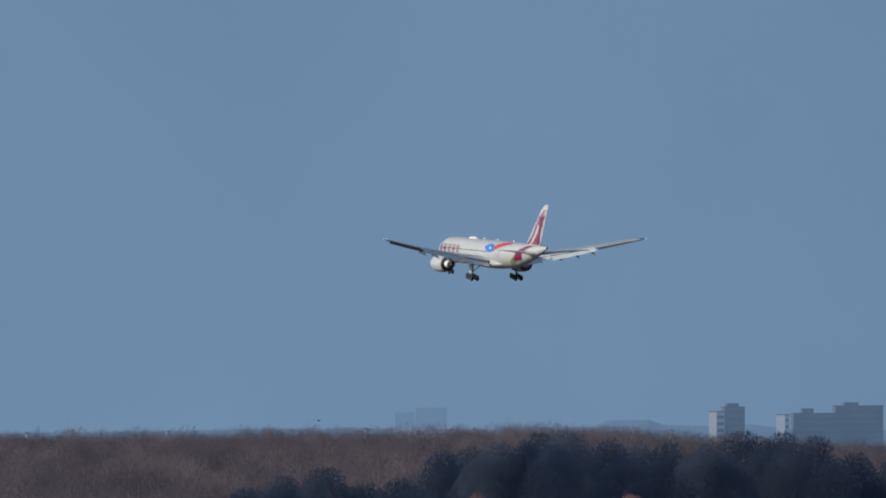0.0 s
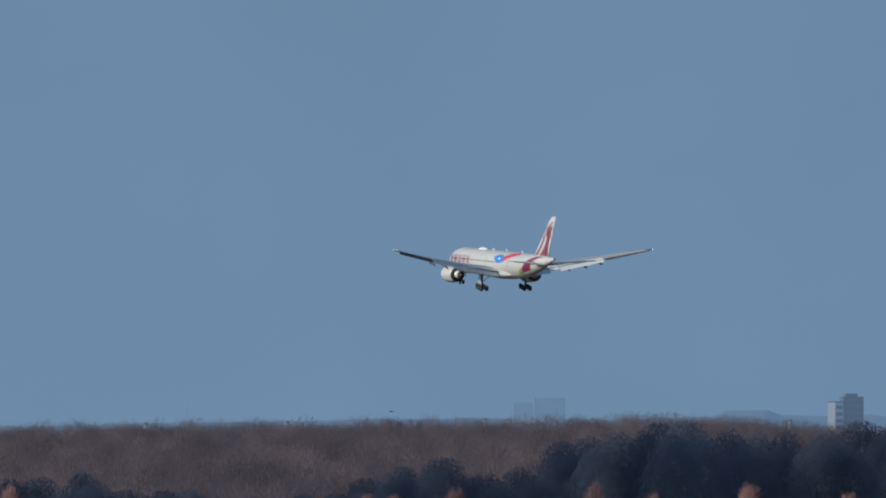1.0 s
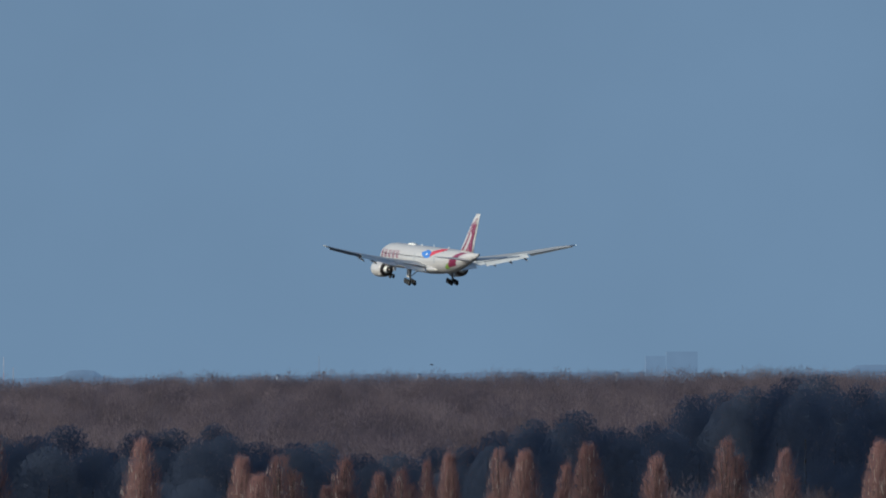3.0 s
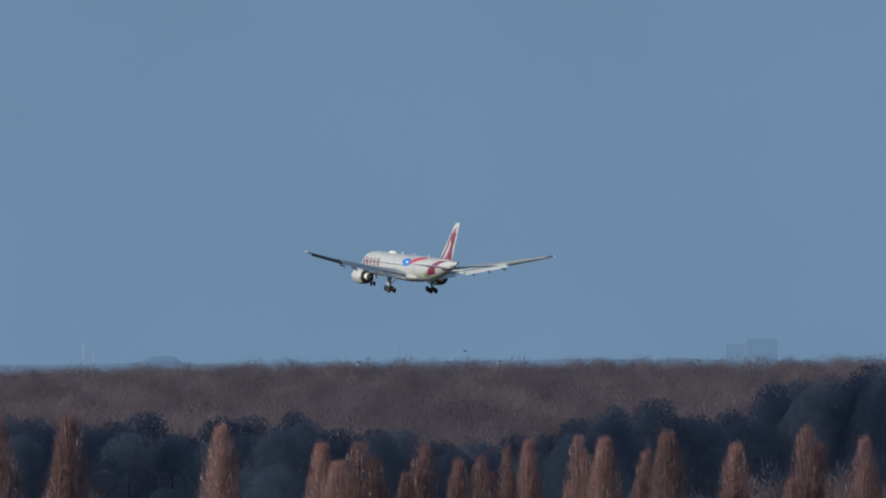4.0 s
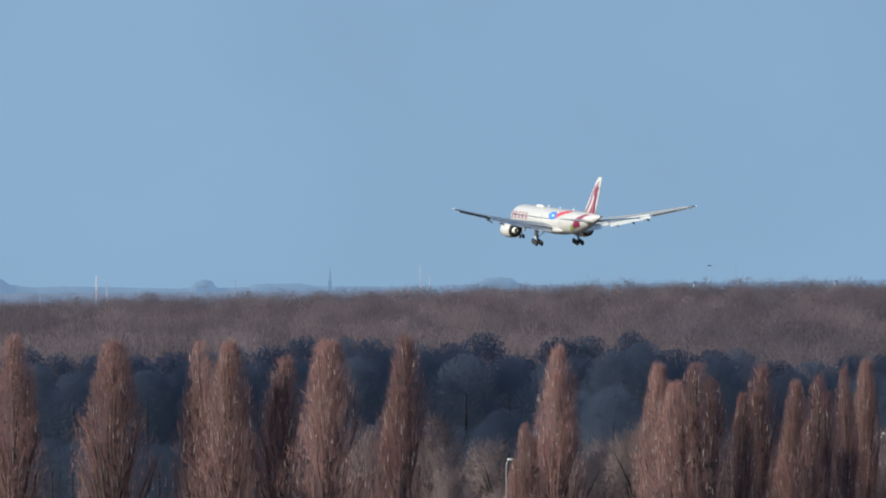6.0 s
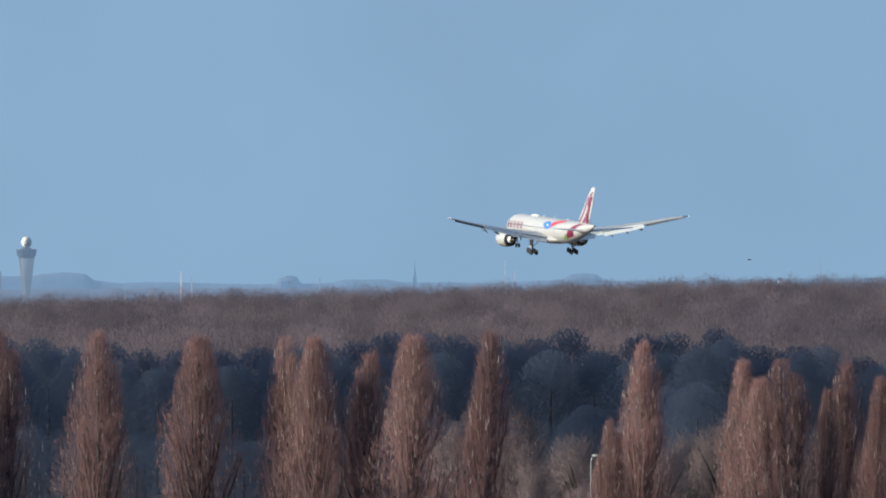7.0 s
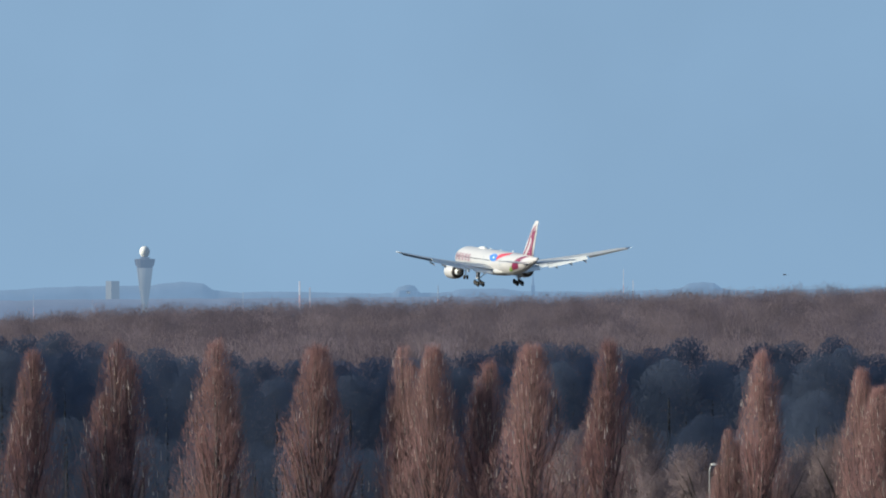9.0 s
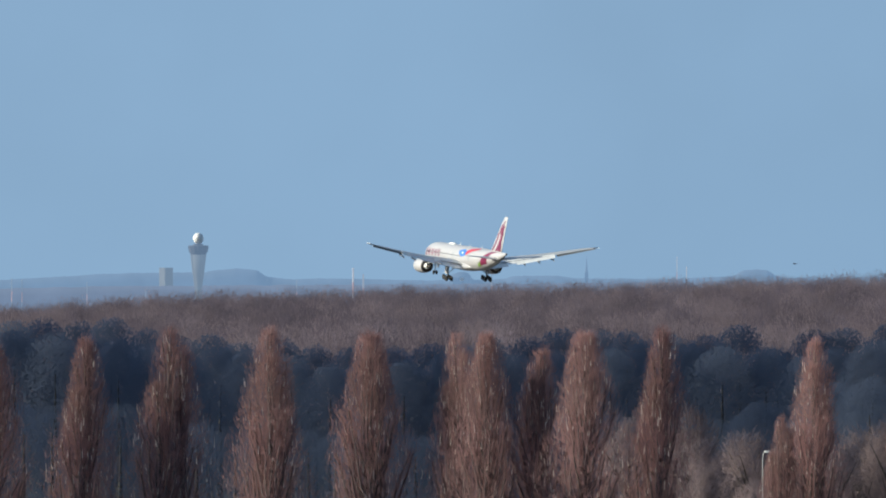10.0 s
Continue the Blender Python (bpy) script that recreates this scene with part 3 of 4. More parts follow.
def fin_skin():
    rings = []
    for i in range(9):
        z = FIN_LOW + (FIN_TOP - FIN_LOW) * i / 8
        le, te = fin_edge(z)
        if i == 8:
            le -= 0.7
        rings.append([(le + px, pz * 1.0, z) for px, pz in foil(le - te, 0.10, 8)])
    return loft(rings)


def fin_patch(z0, z1, f0, f1, lean=0.0, side=1, k=6, bow=0.0):
    """A sheet on the fin from fraction f0 to f1 of its chord, between two heights."""
    v, f = [], []
    for i in range(k + 1):
        z = z0 + (z1 - z0) * i / k
        le, te = fin_edge(z)
        for j in range(4):
            fr = (f0 + (f1 - f0) * j / 3) + lean * i / k + bow * math.sin(math.pi * i / k)
            fr = min(max(fr, 0.02), 0.98)
            t = 5 * 0.10 * (le - te) * (0.2969 * math.sqrt(fr) - 0.126 * fr - 0.3516 * fr ** 2 + 0.2843 * fr ** 3 - 0.1036 * fr ** 4)
            v.append((le - fr * (le - te), side * (t + 0.018 * (le - te) + 0.03), z))
    for i in range(k):
        for j in range(3):
            f.append((i * 4 + j, i * 4 + j + 1, i * 4 + j + 5, i * 4 + j + 4))
    return v, f


def build_engine(plane, side):
    y, z = side * 9.8, -2.75
    eng = part("engine", lathe([(5.5, 1.74), (6.3, 1.84), (8.0, 2.0), (10.5, 2.03), (12.1, 1.93), (12.8, 1.74), (12.85, 1.62), (12.5, 1.5), (11.5, 1.48)], (1, 0, 0), (0, y, z), 28), M_SKIN, plane, "white engine nacelle", True)
    part("fan_duct", lathe([(5.4, 1.7), (5.52, 1.73), (5.9, 1.6), (6.9, 1.55), (6.95, 0.6)], (1, 0, 0), (0, y, z), 28), M_HOT, eng, "dark exhaust duct", True)
    part("core_nozzle", lathe([(6.8, 0.95), (5.1, 0.9), (3.9, 0.66), (3.85, 0.6), (4.7, 0.55)], (1, 0, 0), (0, y, z), 24), M_FLAP, eng, "bare metal core nozzle", True)
    part("exhaust_cone", lathe([(4.7, 0.45), (3.8, 0.38), (2.9, 0.2), (2.4, 0.03)], (1, 0, 0), (0, y, z), 18), M_HOT, eng, "", True)
    rings = []
    for x, w, zz, hh in ((10.9, 0.12, -0.85, 0.15), (7.6, 0.28, -0.95, 0.5), (3.4, 0.28, -0.85, 0.75), (-0.1, 0.2, -1, 0.6), (-3.1, 0.06, -1.35, 0.12)):
        rings.append([(x, y + a * w, zz + b * hh - 0.15) for a, b in ((-1, -1), (1, -1), (1, 1), (-1, 1))])
    part("pylon", loft(rings), M_SKIN, eng)


def wheel(parent, x, y, z, r, w):
    t = part("wheel", lathe([(-w / 2, r * 0.55), (-w / 2, r * 0.86), (-w * 0.36, r * 0.97), (0, r), (w * 0.36, r * 0.97), (w / 2, r * 0.86), (w / 2, r * 0.55)], (0, 1, 0), (x, y, z), 22), M_TYRE, parent, "black rubber tyre", True)
    part("rim", lathe([(-w * 0.42, 0.02), (-w * 0.44, r * 0.5), (w * 0.44, r * 0.5), (w * 0.42, 0.02)], (0, 1, 0), (x, y, z), 16), M_GEAR, t)


def build_main_gear(plane, side):
    y = side * 5.5
    gear = part("main_gear", tube([(0.0, y * 0.93, -1.6), (-0.1, y, -3.4), (-0.15, y, -5.6)], [0.30, 0.27, 0.19], 12), M_GEAR, plane, "lowered main landing gear strut", True)
    part("side_brace", tube([(0.0, y - side * 2.4, -2.6), (-0.1, y, -4.4)], [0.12, 0.10], 8), M_GEAR, gear)
    part("drag_brace", tube([(2.6, y, -2.2), (-0.1, y, -4.6)], [0.12, 0.10], 8), M_GEAR, gear)
    part("bogie_beam", tube([(1.55, y, -5.35), (-1.75, y, -5.85)], [0.16, 0.16], 8), M_GEAR, gear)
    part("gear_door", box(-1.1, 1.0, y + side * 0.42, y + side * 0.5, -4.5, -2.2, 0.02), M_SKIN, gear, "pale gear door")
    for i, dx in enumerate((1.45, -0.1, -1.65)):
        z = -5.6 + dx * 0.15
        part("axle", tube([(dx, y - 0.75, z), (dx, y + 0.75, z)], [0.1, 0.1], 8), M_GEAR, gear)
        for s in (-1, 1):
            wheel(gear, dx, y + s * 0.7, z, 0.67, 0.5)


def build_nose_gear(plane):
    gear = part("nose_gear", tube([(31.3, 0, -2.2), (31.0, 0, -5.3)], [0.17, 0.12], 10), M_GEAR, plane, "lowered nose landing gear strut", True)
    part("drag_brace", tube([(33.2, 0, -2.4), (31.1, 0, -4.0)], [0.08, 0.07], 8), M_GEAR, gear)
    for s in (-1, 1):
        wheel(gear, 31.0, s * 0.42, -5.4, 0.56, 0.42)
        part("gear_door", box(30.2, 32.6, s * 0.85, s * 0.9, -4.1, -2.7, 0.02), M_SKIN, gear)


def build_airliner():
    plane = thing("airliner", "pearl grey wide-body airliner with burgundy markings, gear and flaps lowered", "aircraft")
    rings = []
    for x in [36.88, 36.7, 36.3, 35.7, 34.9, 33.9, 32.6, 31.2, 29.5, 27.0, 20, 12, 4, -4, -9, -13, -16, -19, -22, -25, -28, -30.5, -33, -35, -36.4, -36.9]:
        w, h, z = body_at(x)
        rings.append([(x, w * math.cos(2 * math.pi * i / 32), z + h * math.sin(2 * math.pi * i / 32)) for i in range(32)])
    body = part("fuselage", loft(rings), M_SKIN, plane, "pearl grey painted hull", True)
    # belly fairing
    rings = []
    for x, w, h in ((12.5, 1.2, 0.3), (10, 2.6, 0.75), (6, 3.5, 1.15), (-2, 3.75, 1.35), (-7, 3.5, 1.2), (-10.5, 2.5, 0.75), (-13.5, 1, 0.2)):
        rings.append([(x, w * math.cos(2 * math.pi * i / 20), -2.25 + h * math.sin(2 * math.pi * i / 20)) for i in range(20)])
    part("belly_fairing", loft(rings), M_SKIN, plane, "", True)
    for side in (1, -1):
        w = part("wing", wing_skin(side, 1.5, 32.4, 1.0, 20), M_WING, plane, "grey swept wing", True)
        for y0, y1, a in ((3.6, 9.4, 30), (11.6, 21.6, 28)):
            part("flap", flap(side, y0, y1, a), M_FLAP, w, "lowered flap")
        part("flaperon", flap(side, 9.5, 11.5, 22, 0.22, -0.25), M_FLAP, w)
        part("aileron", flap(side, 22.2, 31.8, 17, 0.21, 0.05), M_AILERON, w, "drooped aileron, darkened as the wing's shaded edge")
        for y in (6.0, 13.8, 17.6, 21.2):
            le, ch, z, th = wing_line(y)
            x0 = le - ch
            part("flap_track_fairing", tube([(x0 + 4.2, side * y, z - 0.55), (x0 + 2.4, side * y, z - 0.85), (x0 - 0.2, side * y, z - 1.15), (x0 - 1.6, side * y, z - 1.6)], [0.08, 0.3, 0.28, 0.03], 10), M_SKIN, w, "", True)
        part("slat", loft([[(wing_line(y)[0] + 0.55 + a, side * y, wing_line(y)[2] - 0.28 + b) for a, b in ((0, -0.12), (-0.75, 0.32), (-0.85, 0.28), (-0.35, -0.12))] for y in np.linspace(12.0, 29.0, 8)]), M_WING, w)
        le, ch, z, th = wing_line(32.3)
        part("position_light", lathe([(0, 0.03), (0.06, 0.08), (0.2, 0.08), (0.28, 0.02)], (1, 0, 0), (le - ch - 0.2, side * 32.45, z + 0.08), 10), M_BEACON, w, "small white wingtip light", True)
        part("tailplane", tail_plane(side), M_SKIN, plane, "", True)
        build_engine(plane, side)
        build_main_gear(plane, side)
    build_nose_gear(plane)
    fin = part("fin", fin_skin(), M_SKIN, plane, "pale fin with burgundy emblem", True)
    # emblem on both sides of the fin: plain upright shape with barred strokes
    for side in (1, -1):
        part("emblem", fin_patch(3.0, 8.6, 0.53, 0.74, 0.06, side, 8, 0.08), M_BURG, fin)
        part("emblem_crest", fin_patch(7.4, 9.8, 0.56, 0.90, 0.02, side, 6, -0.1), M_BURG, fin)
        part("emblem_foot", fin_patch(2.9, 5.2, 0.80, 0.94, -0.08, side, 6), M_BURG, fin)
        part("emblem_flank", fin_patch(3.0, 7.4, 0.2, 0.33, 0.12, side, 6, 0.05), M_BURG, fin)
        for z0 in (9.0, 10.0, 10.9):
            part("emblem_stroke", fin_patch(z0 - 1.7, z0 + 0.35, 0.16, 0.30, 0.52, side, 6), M_BURG, fin)
        part("rudder_line", fin_patch(3.0, 12.2, 0.70, 0.705, 0, side, 8), M_FLAP, fin)
    # livery on the left and right sides
    def mirror(vf):
        return [(p[0], -p[1], p[2]) for p in vf[0]], [f[::-1] for f in vf[1]]

    def livery(name, vf, mat, label=""):
        part(name, vf, mat, body, label)
        part(name, mirror(vf), mat, body, label)

    for i in range(10):
        x1 = 30.6 - 3.0 * (i // 2) - 1.3 * (i % 2)
        livery("title_bar", hull_patch(lambda p, q: x1 - 0.55 * p - 0.3 * (1 - 2 * (i % 2)) * (1 - q), lambda p, q: -8 + 36 * q, 3, 6), M_BURG, "burgundy upright title mark")
    # blue round mark with a red streamer
    livery("blue_mark", hull_patch(lambda p, q: -1.4 - 6.6 * p + 0.6 * math.sin(3 * q), lambda p, q: 30 + (q - 0.5) * 42 * math.sin(math.pi * (0.12 + 0.76 * p)) - 4 * p, 12, 10), M_BLUE, "blue rounded livery mark")
    v, f = hull_patch(lambda p, q: -4.2 - 1.3 * p, lambda p, q: 27 + (q - 0.5) * 10 * math.sin(math.pi * (0.15 + 0.7 * p)), 6, 6)
    livery("white_dot", ([(a[0], a[1] * 1.008, a[2] * 1.008) for a in v], f), M_WHITE)
    livery("red_streamer", hull_patch(lambda p, q: -7.6 - 8.6 * p, lambda p, q: 26 + 42 * p ** 0.8 + (q - 0.5) * (30 - 8 * p), 14, 6), M_RED, "red curved streamer")
    livery("burgundy_ribbon", hull_patch(lambda p, q: -19.8 - 7.6 * p ** 2.0 - 4.4 * q * (1 - 0.2 * p), lambda p, q: -40 + 98 * p, 16, 6), M_BURG, "broad burgundy ribbon")
    livery("green_tip", hull_patch(lambda p, q: -17.6 - 2.3 * p, lambda p, q: -46 + 34 * q * (0.35 + 0.65 * p), 8, 8), M_GREEN, "green ribbon tip")
    # doors and windows
    for x in (31.6, 22.0, 4.8, -10.8, -26.0):
        livery("cabin_door", hull_patch(lambda p, q: x - 1.1 * p, lambda p, q: -12 + 38 * q, 2, 5), M_WING, "outlined cabin door")
    pane = None
    for side in (1, -1):
        for i in range(64):
            x = 28.4 - 0.86 * i
            if -4.0 > x > -24.0:
                continue
            q = on_hull(x, 9, 0.012)
            if pane is None:
                pane = part("cabin_window", box(-0.13, 0.13, -0.02, 0.02, -0.19, 0.19), M_PANE, body)
                ob = pane
            else:
                ob = new("cabin_window", pane.data)
                ob.parent = body
            ob.matrix_basis = pose(q.x, side * q.y, q.z, -9 * side, 0, 0)
    part("antenna_dome", loft([[(x, w * math.cos(a), 3.02 + h * max(0, math.sin(a))) for a in np.linspace(0, math.pi, 9)] for x, w, h in ((17.5, 0.1, 0.1), (16.4, 0.7, 0.42), (14.5, 0.8, 0.5), (12.6, 0.65, 0.4), (11.4, 0.1, 0.1))]), M_WHITE, body, "white antenna hump", True)
    for x in (7.5, -2.0, -13.5):
        part("blade_antenna", loft([[(x + a, b, z) for a, b in ((0.25, 0), (0, 0.05), (-0.3, 0), (0, -0.05))] for x, z in ((x, body_at(x)[2] + 3.05), (x - 0.2, body_at(x)[2] + 3.5))]), M_WHITE, body)
    part("tail_exhaust", lathe([(-36.6, 0.22), (-37.1, 0.2), (-37.1, 0.05)], (1, 0, 0), (0, 0, 2.34), 12), M_HOT, body)
    return plane


airliner = build_airliner()


# ---- houses, lamps and sheds beyond the poplars ----
def house(u, v, wide, deep, turn, d, roofmat, wallmat, label, dormers=0):
    """A gabled house whose ridge lies at that drop."""
    p = spot(u, v, d)
    ridge = p.z
    eave = ridge - deep * 0.42
    h = thing("house", label, "house", "houses beyond the poplars", pose(p.x, p.y, 0, 0, 0, turn))
    w2, d2 = wide / 2, deep / 2
    verts = [(x, y, z) for x in (-w2, w2) for y, z in ((-d2, 0), (d2, 0), (d2, eave), (0, ridge - 0.12), (-d2, eave))]
    part("wall", (verts, [(0, 1, 2, 3, 4), (9, 8, 7, 6, 5), (0, 5, 6, 1), (1, 6, 7, 2), (0, 4, 9, 5), (2, 7, 8, 3), (3, 8, 9, 4)]), wallmat, h)
    roof = None
    for s in (-1, 1):
        run, rise = d2 + 0.4, (ridge - eave) * (d2 + 0.4) / d2
        vs = []
        for x in (-w2 - 0.3, w2 + 0.3):
            vs += [(x, 0, ridge), (x, s * run, ridge - rise), (x, s * run, ridge - rise + 0.16), (x, 0, ridge + 0.16)]
        roof = part("roof", (vs, [(0, 1, 2, 3), (7, 6, 5, 4), (0, 4, 5, 1), (1, 5, 6, 2), (2, 6, 7, 3), (3, 7, 4, 0)]), roofmat, h)
        slope = math.atan2(ridge - eave, d2)
        for k in range(7):
            f = (k + 0.5) / 7
            part("tile_course", box(-w2 - 0.3, w2 + 0.3, s * run * f - 0.06, s * run * f + 0.06, ridge - rise * f + 0.14, ridge - rise * f + 0.21), roofmat, roof)
    part("chimney", box(w2 * 0.5, w2 * 0.5 + 0.8, -0.4, 0.4, ridge - 1.0, ridge + 0.7, 0.03), M_BRICK, roof)
    for i in range(dormers):
        x = -w2 + wide * (i + 0.5) / dormers
        z = ridge - (ridge - eave) * 0.62
        dm = part("dormer", box(x - 0.6, x + 0.6, -d2 * 0.92, -d2 * 0.2, z - 0.2, z + 0.8, 0.03), M_WHITE, roof, "white dormer")
        part("pane", box(x - 0.4, x + 0.4, -d2 * 0.92 - 0.03, -d2 * 0.92 + 0.01, z, z + 0.6), M_PANE, dm)
    for i in range(3):
        x = -w2 + wide * (i + 0.5) / 3
        for z in (1.0, 3.4):
            if z + 1.3 < eave:
                wd = part("window", box(x - 0.6, x + 0.6, -d2 - 0.04, -d2 + 0.02, z, z + 1.3), M_WHITE, h, "white framed window")
                part("pane", box(x - 0.5, x + 0.5, -d2 - 0.06, -d2 - 0.03, z + 0.1, z + 1.2), M_PANE, wd)


def shed(u0, u1, v, d, deep, label, wallmat):
    """A flat-roofed hall with a parapet and upright cladding."""
    a, b = spot(u0, v, d), spot(u1, v, d)
    h = thing("flat_roofed_hall", label, "building", "", pose((a.x + b.x) / 2, a.y, 0))
    w2, top = (b.x - a.x) / 2, a.z
    wall = part("wall", box(-w2, w2, 0, deep, 0, top - 0.35), wallmat, h)
    part("roof", box(-w2 - 0.15, w2 + 0.15, -0.15, deep + 0.15, top - 0.35, top, 0.04), M_GREYROOF, h)
    k = max(3, int(w2))
    for i in range(k):
        x = -w2 + 2 * w2 * (i + 0.5) / k
        part("panel", box(x - w2 / k * 0.86, x + w2 / k * 0.86, -0.08, 0.02, top - 2.6, top - 0.5), M_PANE if i % 3 == 1 else wallmat, wall)


def street_lamp(u, v, d, turn):
    p = spot(u, v, d)
    lamp = thing("street_lamp", "pale grey steel street lamp with curved arm", "street lamp", "street lamps", pose(p.x, p.y, 0, 0, 0, turn))
    top = p.z
    part("pole", tube([(0, 0, 0), (0, 0, 1.2), (0, 0, top - 0.6), (0.05, 0, top - 0.25), (0.16, 0, top - 0.08)], [0.08, 0.065, 0.042, 0.04, 0.04], 10), M_LAMP, lamp, "", True)
    head = part("lamp_head", loft([[(x, w * a, top - 0.04 + b * h) for a, b in ((-1, -0.4), (-0.6, 0.8), (0.6, 0.8), (1, -0.4))] for x, w, h in ((0.08, 0.07, 0.07), (0.22, 0.15, 0.13), (0.45, 0.15, 0.12), (0.58, 0.09, 0.05))]), M_WHITE, lamp, "white lamp head")
    part("diffuser", box(0.22, 0.5, -0.1, 0.1, top - 0.13, top - 0.08), M_LAMP, head)


def build_near_buildings():
    house(-385, 470, 9, 7.5, 4, 1455, M_TILE, M_BRICK, "brick house with red tiled roof", 2)
    house(-195, 458, 9, 7.0, -6, 1450, M_TILE, M_BRICK, "brick house with red tiled roof and white dormers", 3)
    house(-45, 449, 8, 6.5, 12, 1465, M_TILE, M_BRICK, "small brick house with bright red roof", 1)
    house(-570, 468, 9, 7.0, 84, 1470, M_GREYROOF, M_WHITE, "white rendered house with grey roof", 2)
    house(-715, 466, 10, 7.0, -8, 1455, M_TILE, M_WHITE, "white rendered house with red roof", 2)
    house(-290, 474, 7, 6.5, 96, 1440, M_TILE, M_WHITE, "white gabled house with red roof", 0)
    house(-120, 470, 7, 6.5, 88, 1442, M_GREYROOF, M_BRICK, "brick gabled house with grey roof", 0)
    house(60, 466, 9, 7, -5, 1448, M_TILE, M_BRICK, "brick house with dark red roof", 2)
    house(-460, 474, 8, 6.5, 10, 1446, M_TILE, M_WHITE, "pale house with dark red roof", 1)
    for u, v, w, dp, tn, rf in ((-650, 476, 6, 4.5, 95, M_TILE), (-520, 480, 6, 4.0, 86, M_GREYROOF), (-345, 478, 6, 4.5, 92, M_TILE), (-240, 481, 5, 4.0, 85, M_GREYROOF), (-160, 479, 6, 4.2, 97, M_TILE), (0, 476, 6, 4.5, 90, M_TILE), (95, 480, 5, 4.0, 94, M_GREYROOF)):
        house(u, v, w, dp, tn, 1425, rf, M_WHITE, "small white gabled house with low roof", 0)
    shed(120, 215, 452, 1440, 10, "low white hall with flat roof", M_WHITE)
    shed(305, 400, 457, 1430, 12, "low grey hall with flat roof", M_GREYROOF)
    shed(455, 560, 462, 1435, 12, "low pale hall with flat roof", M_WHITE)
    shed(655, 740, 452, 1425, 12, "low white hall with flat roof", M_WHITE)
    shed(900, 1050, 458, 1440, 12, "long pale hall with flat roof", M_WHITE)
    for u, v, d in ((566, 358, 1300), (1229, 313, 1440), (1368, 294, 1440)):
        street_lamp(u, v, d, 0)


build_near_buildings()


# ---- the far distance: its haze is a glow in the materials ----
HILLS_WEST = [(-1200, 60), (-784, 55), (-661, 48), (-600, 44), (-503, 42), (-420, 41), (-405, 38), (-366, 34), (-328, 38), (-312, 49), (-265, 54), (-220, 52), (-146, 53),
              (-20, 56), (8, 54), (14, 44), (34, 40), (46, 43), (52, 55), (110, 53), (122, 48), (200, 47), (235, 52), (400, 53), (515, 48), (530, 38), (555, 36), (575, 38), (592, 50)]
HILLS_EAST = [(700, 50), (900, 46), (1100, 44), (1300, 40), (1500, 40), (1700, 42), (1905, 38), (1925, 28), (2000, 27), (2025, 36), (2100, 38), (2180, 36), (2230, 42), (2420, 46), (2800, 50)]


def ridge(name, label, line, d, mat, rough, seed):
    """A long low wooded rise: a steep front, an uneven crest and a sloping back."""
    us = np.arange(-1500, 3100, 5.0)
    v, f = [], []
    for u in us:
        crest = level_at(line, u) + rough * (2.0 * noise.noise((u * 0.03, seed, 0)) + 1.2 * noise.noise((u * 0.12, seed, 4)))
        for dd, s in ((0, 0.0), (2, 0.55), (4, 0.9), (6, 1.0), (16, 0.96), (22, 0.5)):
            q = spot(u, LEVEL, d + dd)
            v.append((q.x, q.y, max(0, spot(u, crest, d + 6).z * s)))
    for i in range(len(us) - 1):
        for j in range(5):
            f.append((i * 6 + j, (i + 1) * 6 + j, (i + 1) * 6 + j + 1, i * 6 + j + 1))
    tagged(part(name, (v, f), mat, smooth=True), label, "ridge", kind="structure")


FIELDS = [(-1500, 74), (-784, 70), (-600, 66), (-300, 64), (0, 62), (300, 60), (700, 56), (1200, 56), (1800, 62), (2100, 84), (3100, 96)]


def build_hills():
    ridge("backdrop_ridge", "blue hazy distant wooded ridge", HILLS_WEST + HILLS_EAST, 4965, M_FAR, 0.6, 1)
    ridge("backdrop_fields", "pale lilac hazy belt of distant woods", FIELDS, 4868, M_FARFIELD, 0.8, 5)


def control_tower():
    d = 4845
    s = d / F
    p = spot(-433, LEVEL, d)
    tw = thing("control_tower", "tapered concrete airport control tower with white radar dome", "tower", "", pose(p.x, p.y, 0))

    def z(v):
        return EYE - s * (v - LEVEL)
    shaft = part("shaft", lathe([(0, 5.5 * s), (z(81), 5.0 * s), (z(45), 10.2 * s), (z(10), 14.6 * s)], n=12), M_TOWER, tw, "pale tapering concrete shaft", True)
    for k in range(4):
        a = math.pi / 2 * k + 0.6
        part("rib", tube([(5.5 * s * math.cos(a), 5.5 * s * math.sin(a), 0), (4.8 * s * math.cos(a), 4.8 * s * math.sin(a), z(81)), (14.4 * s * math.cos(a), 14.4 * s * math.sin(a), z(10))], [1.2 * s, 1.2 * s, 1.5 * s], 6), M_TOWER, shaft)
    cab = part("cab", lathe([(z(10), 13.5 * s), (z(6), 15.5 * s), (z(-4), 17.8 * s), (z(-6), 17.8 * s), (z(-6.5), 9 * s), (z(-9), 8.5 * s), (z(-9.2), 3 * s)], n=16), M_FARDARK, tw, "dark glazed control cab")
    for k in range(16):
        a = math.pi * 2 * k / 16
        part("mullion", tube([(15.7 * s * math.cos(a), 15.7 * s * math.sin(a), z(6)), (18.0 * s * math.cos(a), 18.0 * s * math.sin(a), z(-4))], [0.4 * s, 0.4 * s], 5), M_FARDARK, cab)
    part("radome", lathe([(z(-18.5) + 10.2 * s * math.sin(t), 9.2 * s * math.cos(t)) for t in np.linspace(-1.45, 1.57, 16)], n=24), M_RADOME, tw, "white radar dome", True)


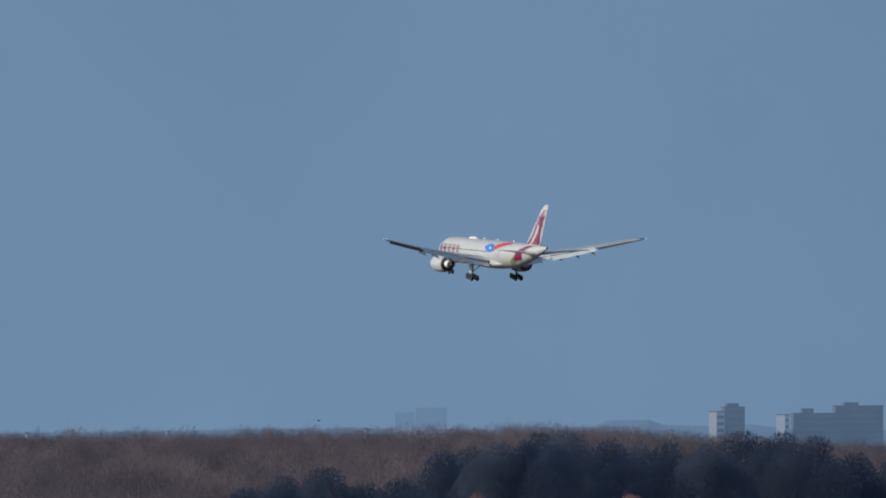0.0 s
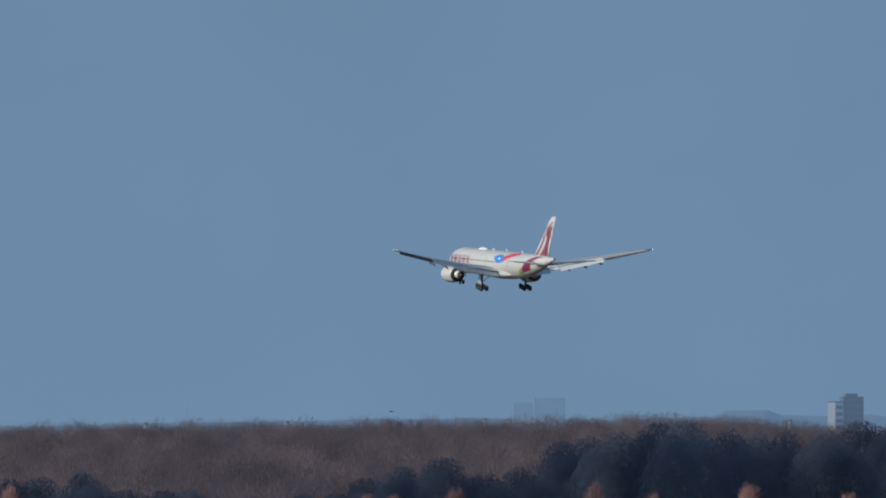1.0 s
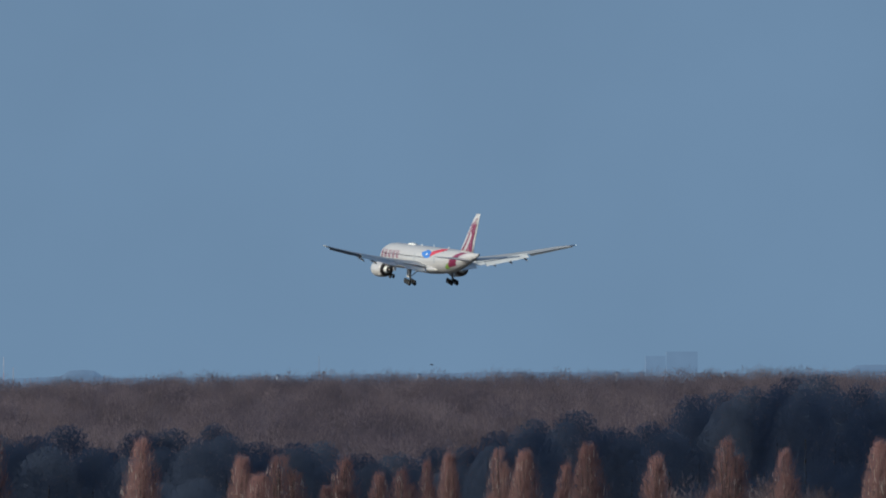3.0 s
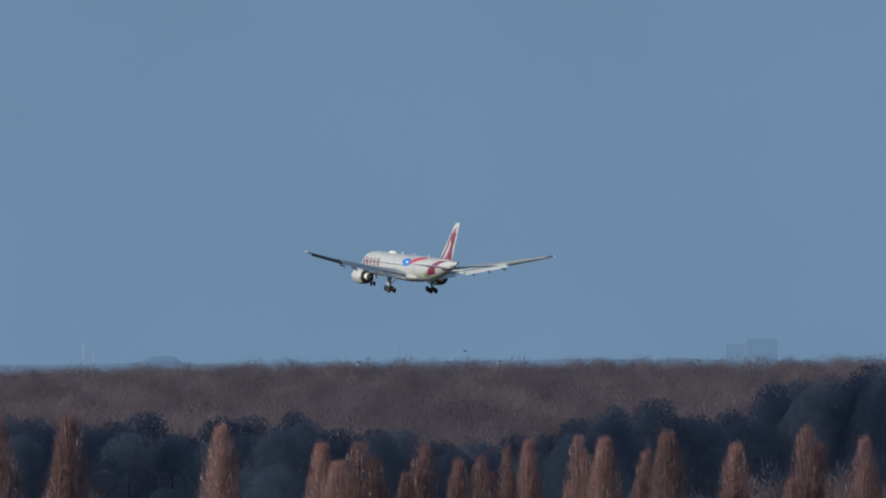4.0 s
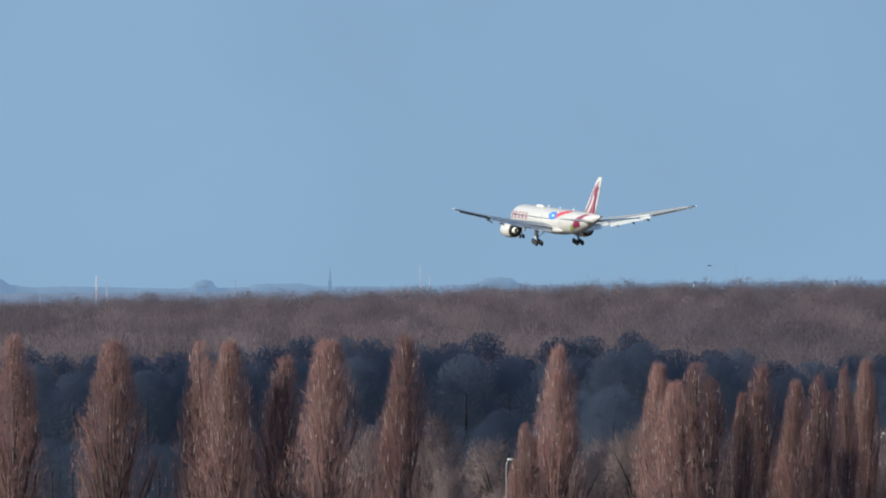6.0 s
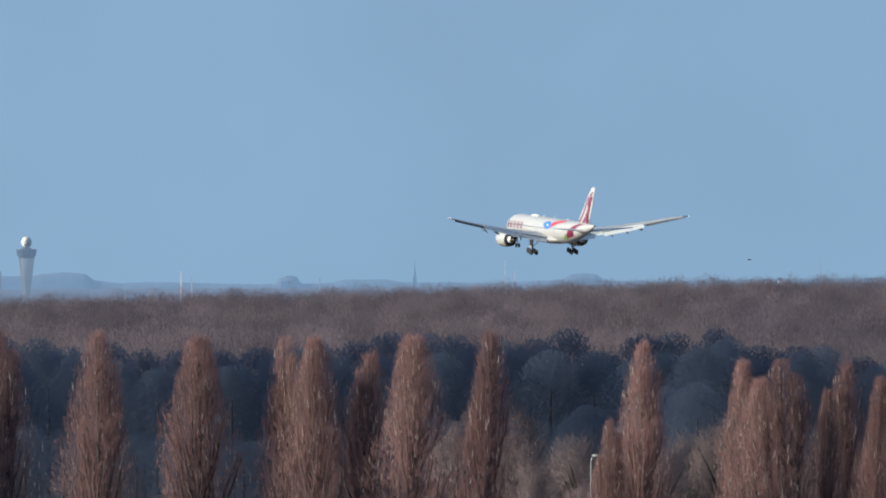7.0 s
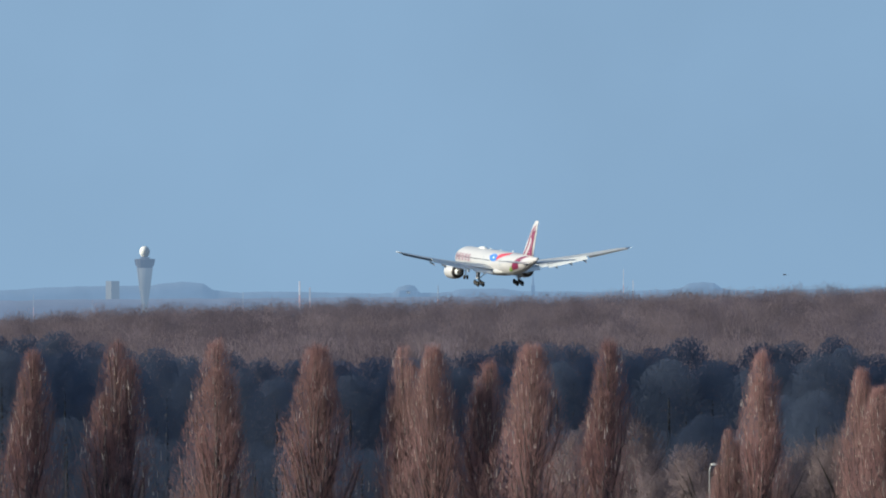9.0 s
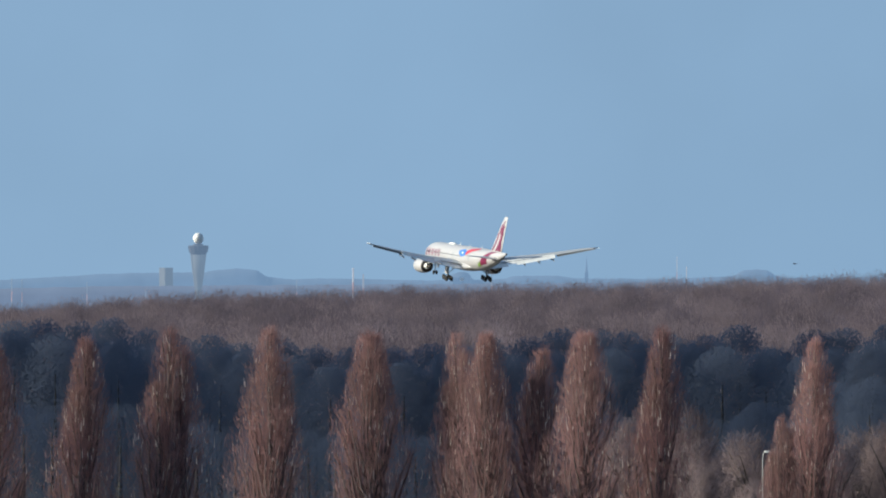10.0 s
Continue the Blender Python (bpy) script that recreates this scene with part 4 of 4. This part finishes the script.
def block_of_flats(u0, u1, v, d, deep, turn, label, mat, roof_box=None, bands=True):
    a, b = spot(u0, v, d), spot(u1, v, d)
    h = thing("apartment_block", label, "building", "distant city blocks", pose((a.x + b.x) / 2, a.y, 0, 0, 0, turn))
    w2, top = (b.x - a.x) / 2, a.z
    wall = part("wall", box(-w2, w2, 0, deep, 0, top), mat, h)
    if bands:
        part("parapet", box(-w2 - 0.12, w2 + 0.12, -0.12, deep + 0.12, top, top + 0.3), M_FARDARK, h)
    if roof_box:
        x0, x1, hh = roof_box
        part("roof_house", box(-w2 + 2 * w2 * x0, -w2 + 2 * w2 * x1, deep * 0.2, deep * 0.8, top + 0.3, top + 0.3 + hh, 0.1), M_FARBLD, h)
    floors = max(2, int((top - 12) / 1.9))
    for i in range(floors if bands else 0):
        z = top - 1.0 - 1.9 * i
        part("window_band", box(-w2 + 0.3, w2 - 0.3, -0.05, 0.02, z - 0.85, z), M_FARDARK, wall)
    return h


def mast(u, v0, d, r, mat, label, bands=True):
    p = spot(u, v0, d)
    m = thing("lattice_mast", label, "mast", "distant masts", pose(p.x, p.y, 0))
    top = p.z
    n = 8
    for i in range(n):
        z0, z1 = top * i / n, top * (i + 1) / n
        part("section", tube([(0, 0, z0), (0, 0, z1)], [r * (1.25 - 0.06 * i), r * (1.25 - 0.06 * (i + 1))], 6), mat if i % 2 or not bands else M_MASTRED, m)
    part("beacon", lathe([(top, r * 0.6), (top + 0.5, r * 0.8), (top + 0.8, 0.02)], n=8), mat, m)


def church():
    d = 4930
    p = spot(254, 16, d)
    c = thing("church", "distant church tower with slender dark spire", "church", "", pose(p.x, p.y, 0))
    z = p.z
    r = 3.2 * d / F
    part("tower", box(-r, r, -r, r, 0, z - 4.2, 0.05), M_FAR, c)
    part("spire", lathe([(z - 4.2, r * 0.95), (z - 3.4, r * 0.6), (z - 1.2, r * 0.32), (z, 0.03)], n=8), M_FAR, c)
    part("nave", box(-r * 2.6, -r, -r * 1.2, r * 1.2, 0, z - 8.5), M_FAR, c)
    q = box(-0.03, 0.03, -0.03, 0.03, z, z + 0.6)
    part("weather_cross", q, M_FAR, c)


def arched_hangar():
    a = spot(33, 41, 4888)
    h = thing("arched_hangar", "distant hangar with arched roof", "hangar", "", pose(a.x, a.y, 0))
    w = 15 * 4888 / F
    part("wall", box(-w, w, 0, 8, 0, a.z - 1.6), M_FAR, h)
    part("arched_roof", loft([[(w * 1.05 * math.cos(t), y, a.z - 1.6 + 1.7 * math.sin(t)) for t in np.linspace(0, math.pi, 14)] for y in (-0.3, 8.3)]), M_FAR, h, "", True)
    part("bright_door", box(-0.5, 0.6, -0.08, 0.02, a.z - 2.4, a.z - 1.4), M_RADOME, h)


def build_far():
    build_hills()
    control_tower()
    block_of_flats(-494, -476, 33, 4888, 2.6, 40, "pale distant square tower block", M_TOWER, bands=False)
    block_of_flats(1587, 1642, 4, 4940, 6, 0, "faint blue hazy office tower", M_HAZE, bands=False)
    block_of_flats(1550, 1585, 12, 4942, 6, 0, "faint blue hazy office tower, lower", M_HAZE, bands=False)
    # The narrow M_FARPALE blocks are added as sunlit end walls of the flats.
    block_of_flats(2134, 2170, 6, 4935, 8, 5, "distant apartment tower, its sunlit end a separate pale block", M_FARBLD, (0.15, 0.75, 0.9))
    block_of_flats(2118, 2136, 14, 4928, 3.5, 35, "pale block standing for the tower's sunlit end wall", M_FARPALE)
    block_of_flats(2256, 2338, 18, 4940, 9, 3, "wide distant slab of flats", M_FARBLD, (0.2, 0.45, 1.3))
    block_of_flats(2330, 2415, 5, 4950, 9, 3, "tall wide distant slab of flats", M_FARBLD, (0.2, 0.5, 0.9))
    block_of_flats(2240, 2249, 20, 4930, 4, 35, "narrow pale block standing for a sunlit end wall", M_FARPALE)
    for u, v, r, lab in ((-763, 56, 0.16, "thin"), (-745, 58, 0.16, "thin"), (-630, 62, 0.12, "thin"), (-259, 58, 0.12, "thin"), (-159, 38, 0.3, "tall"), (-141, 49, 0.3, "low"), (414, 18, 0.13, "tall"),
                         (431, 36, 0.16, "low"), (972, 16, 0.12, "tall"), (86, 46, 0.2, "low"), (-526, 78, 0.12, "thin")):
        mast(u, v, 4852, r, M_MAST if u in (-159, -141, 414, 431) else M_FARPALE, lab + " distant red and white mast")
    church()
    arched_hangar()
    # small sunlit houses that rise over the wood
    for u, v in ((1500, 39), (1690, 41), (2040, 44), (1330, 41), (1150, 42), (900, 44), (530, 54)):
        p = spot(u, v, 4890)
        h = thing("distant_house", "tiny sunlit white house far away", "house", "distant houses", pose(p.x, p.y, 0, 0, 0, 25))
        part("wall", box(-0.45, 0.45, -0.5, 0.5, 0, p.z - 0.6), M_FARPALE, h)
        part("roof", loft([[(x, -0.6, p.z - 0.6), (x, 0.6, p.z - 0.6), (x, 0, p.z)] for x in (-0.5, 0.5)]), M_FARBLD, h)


build_far()


# ---- a bird ----
def build_bird():
    b = thing("bird", "dark bird in flight over the wood", "bird")
    part("body", loft([disc((x * 0.7, 0, 0), (1, 0, 0), r, 8) for x, r in ((0.34, 0.01), (0.26, 0.05), (0.1, 0.1), (-0.1, 0.09), (-0.28, 0.04), (-0.42, 0.02))]), M_BIRD, b, "", True)
    for s in (-1, 1):
        part("wing", loft([[(0.12 - 0.1 * k, s * (0.06 + 0.1 * k), 0.02 + 0.1 * k - 0.05 * k * k), (-0.1 - 0.1 * k, s * (0.06 + 0.1 * k), 0.01 + 0.1 * k - 0.05 * k * k), (0.0 - 0.1 * k, s * (0.06 + 0.1 * k), 0.05 + 0.1 * k - 0.05 * k * k)] for k in (0, 1, 2, 2.6)]), M_BIRD, b)
    part("tail", box(-0.6, -0.38, -0.07, 0.07, -0.01, 0.01), M_BIRD, b)
    return b


bird = build_bird()

# ---- flight paths ----
HEADING, NOSE_UP = 17.7, 2.5
BANKS = [(0, 0.1), (0.5, 0.4), (1, 0.05), (1.5, 0.0), (2, 0.8), (2.5, 0.7), (3, 0.2), (4, -0.85), (4.5, -0.9), (5.5, 0.7), (6, 0.6), (7.5, 0.5), (8, 0.6), (8.5, 1.4), (9, 1.0), (9.5, 0.0), (10, -1.1)]      # degrees that the left wing is low


def flight(t, u, v):
    """The airliner's pose when the mark on its left side lies on that bearing and drop."""
    turn = pose(0, 0, 0, -level_at(BANKS, t), -NOSE_UP, 90 + HEADING)
    return Matrix.Translation(spot(u, v, 4107 * (1 + 0.0150 * t)) - turn @ on_hull(-4.7, 29)) @ turn


def glide(t, u, v):
    return Matrix.Translation(spot(u, v, 2600)) @ pose(0, 0, 0, 0, 0, 180)


def motions():
    walk(airliner, [(t, flight(t, u, v)) for t, u, v in (
        (0, 1720.5, -279.2), (0.5, 1621.4, -261.2), (1, 1526.6, -243.9), (1.5, 1432.8, -226.1), (2, 1343.9, -207.7), (2.5, 1252.7, -188.7), (3, 1162.9, -169.5),
        (3.5, 1074.3, -150.9), (4, 985.8, -131.8), (4.5, 898.6, -115.1), (5, 813.0, -99.9), (5.5, 729.3, -84.9), (6, 649.0, -73.5), (6.5, 567.9, -60.8), (7, 489.2, -49.8),
        (7.5, 411.8, -39.0), (8, 335.2, -28.5), (8.5, 258.9, -18.0), (9, 184.4, -8.6), (9.5, 109.0, 0.2), (10, 35.2, 5.9))])
    walk(bird, [(t, glide(t, u, v)) for t, u, v in ((0, 1415, 26), (2, 1252, 27), (3.5, 1130, 27), (4.5, 1047, 24), (6, 925, 16), (7.5, 808, 11.5), (8.5, 736, 17), (9, 699, 23), (10, 622, 26))])


motions()
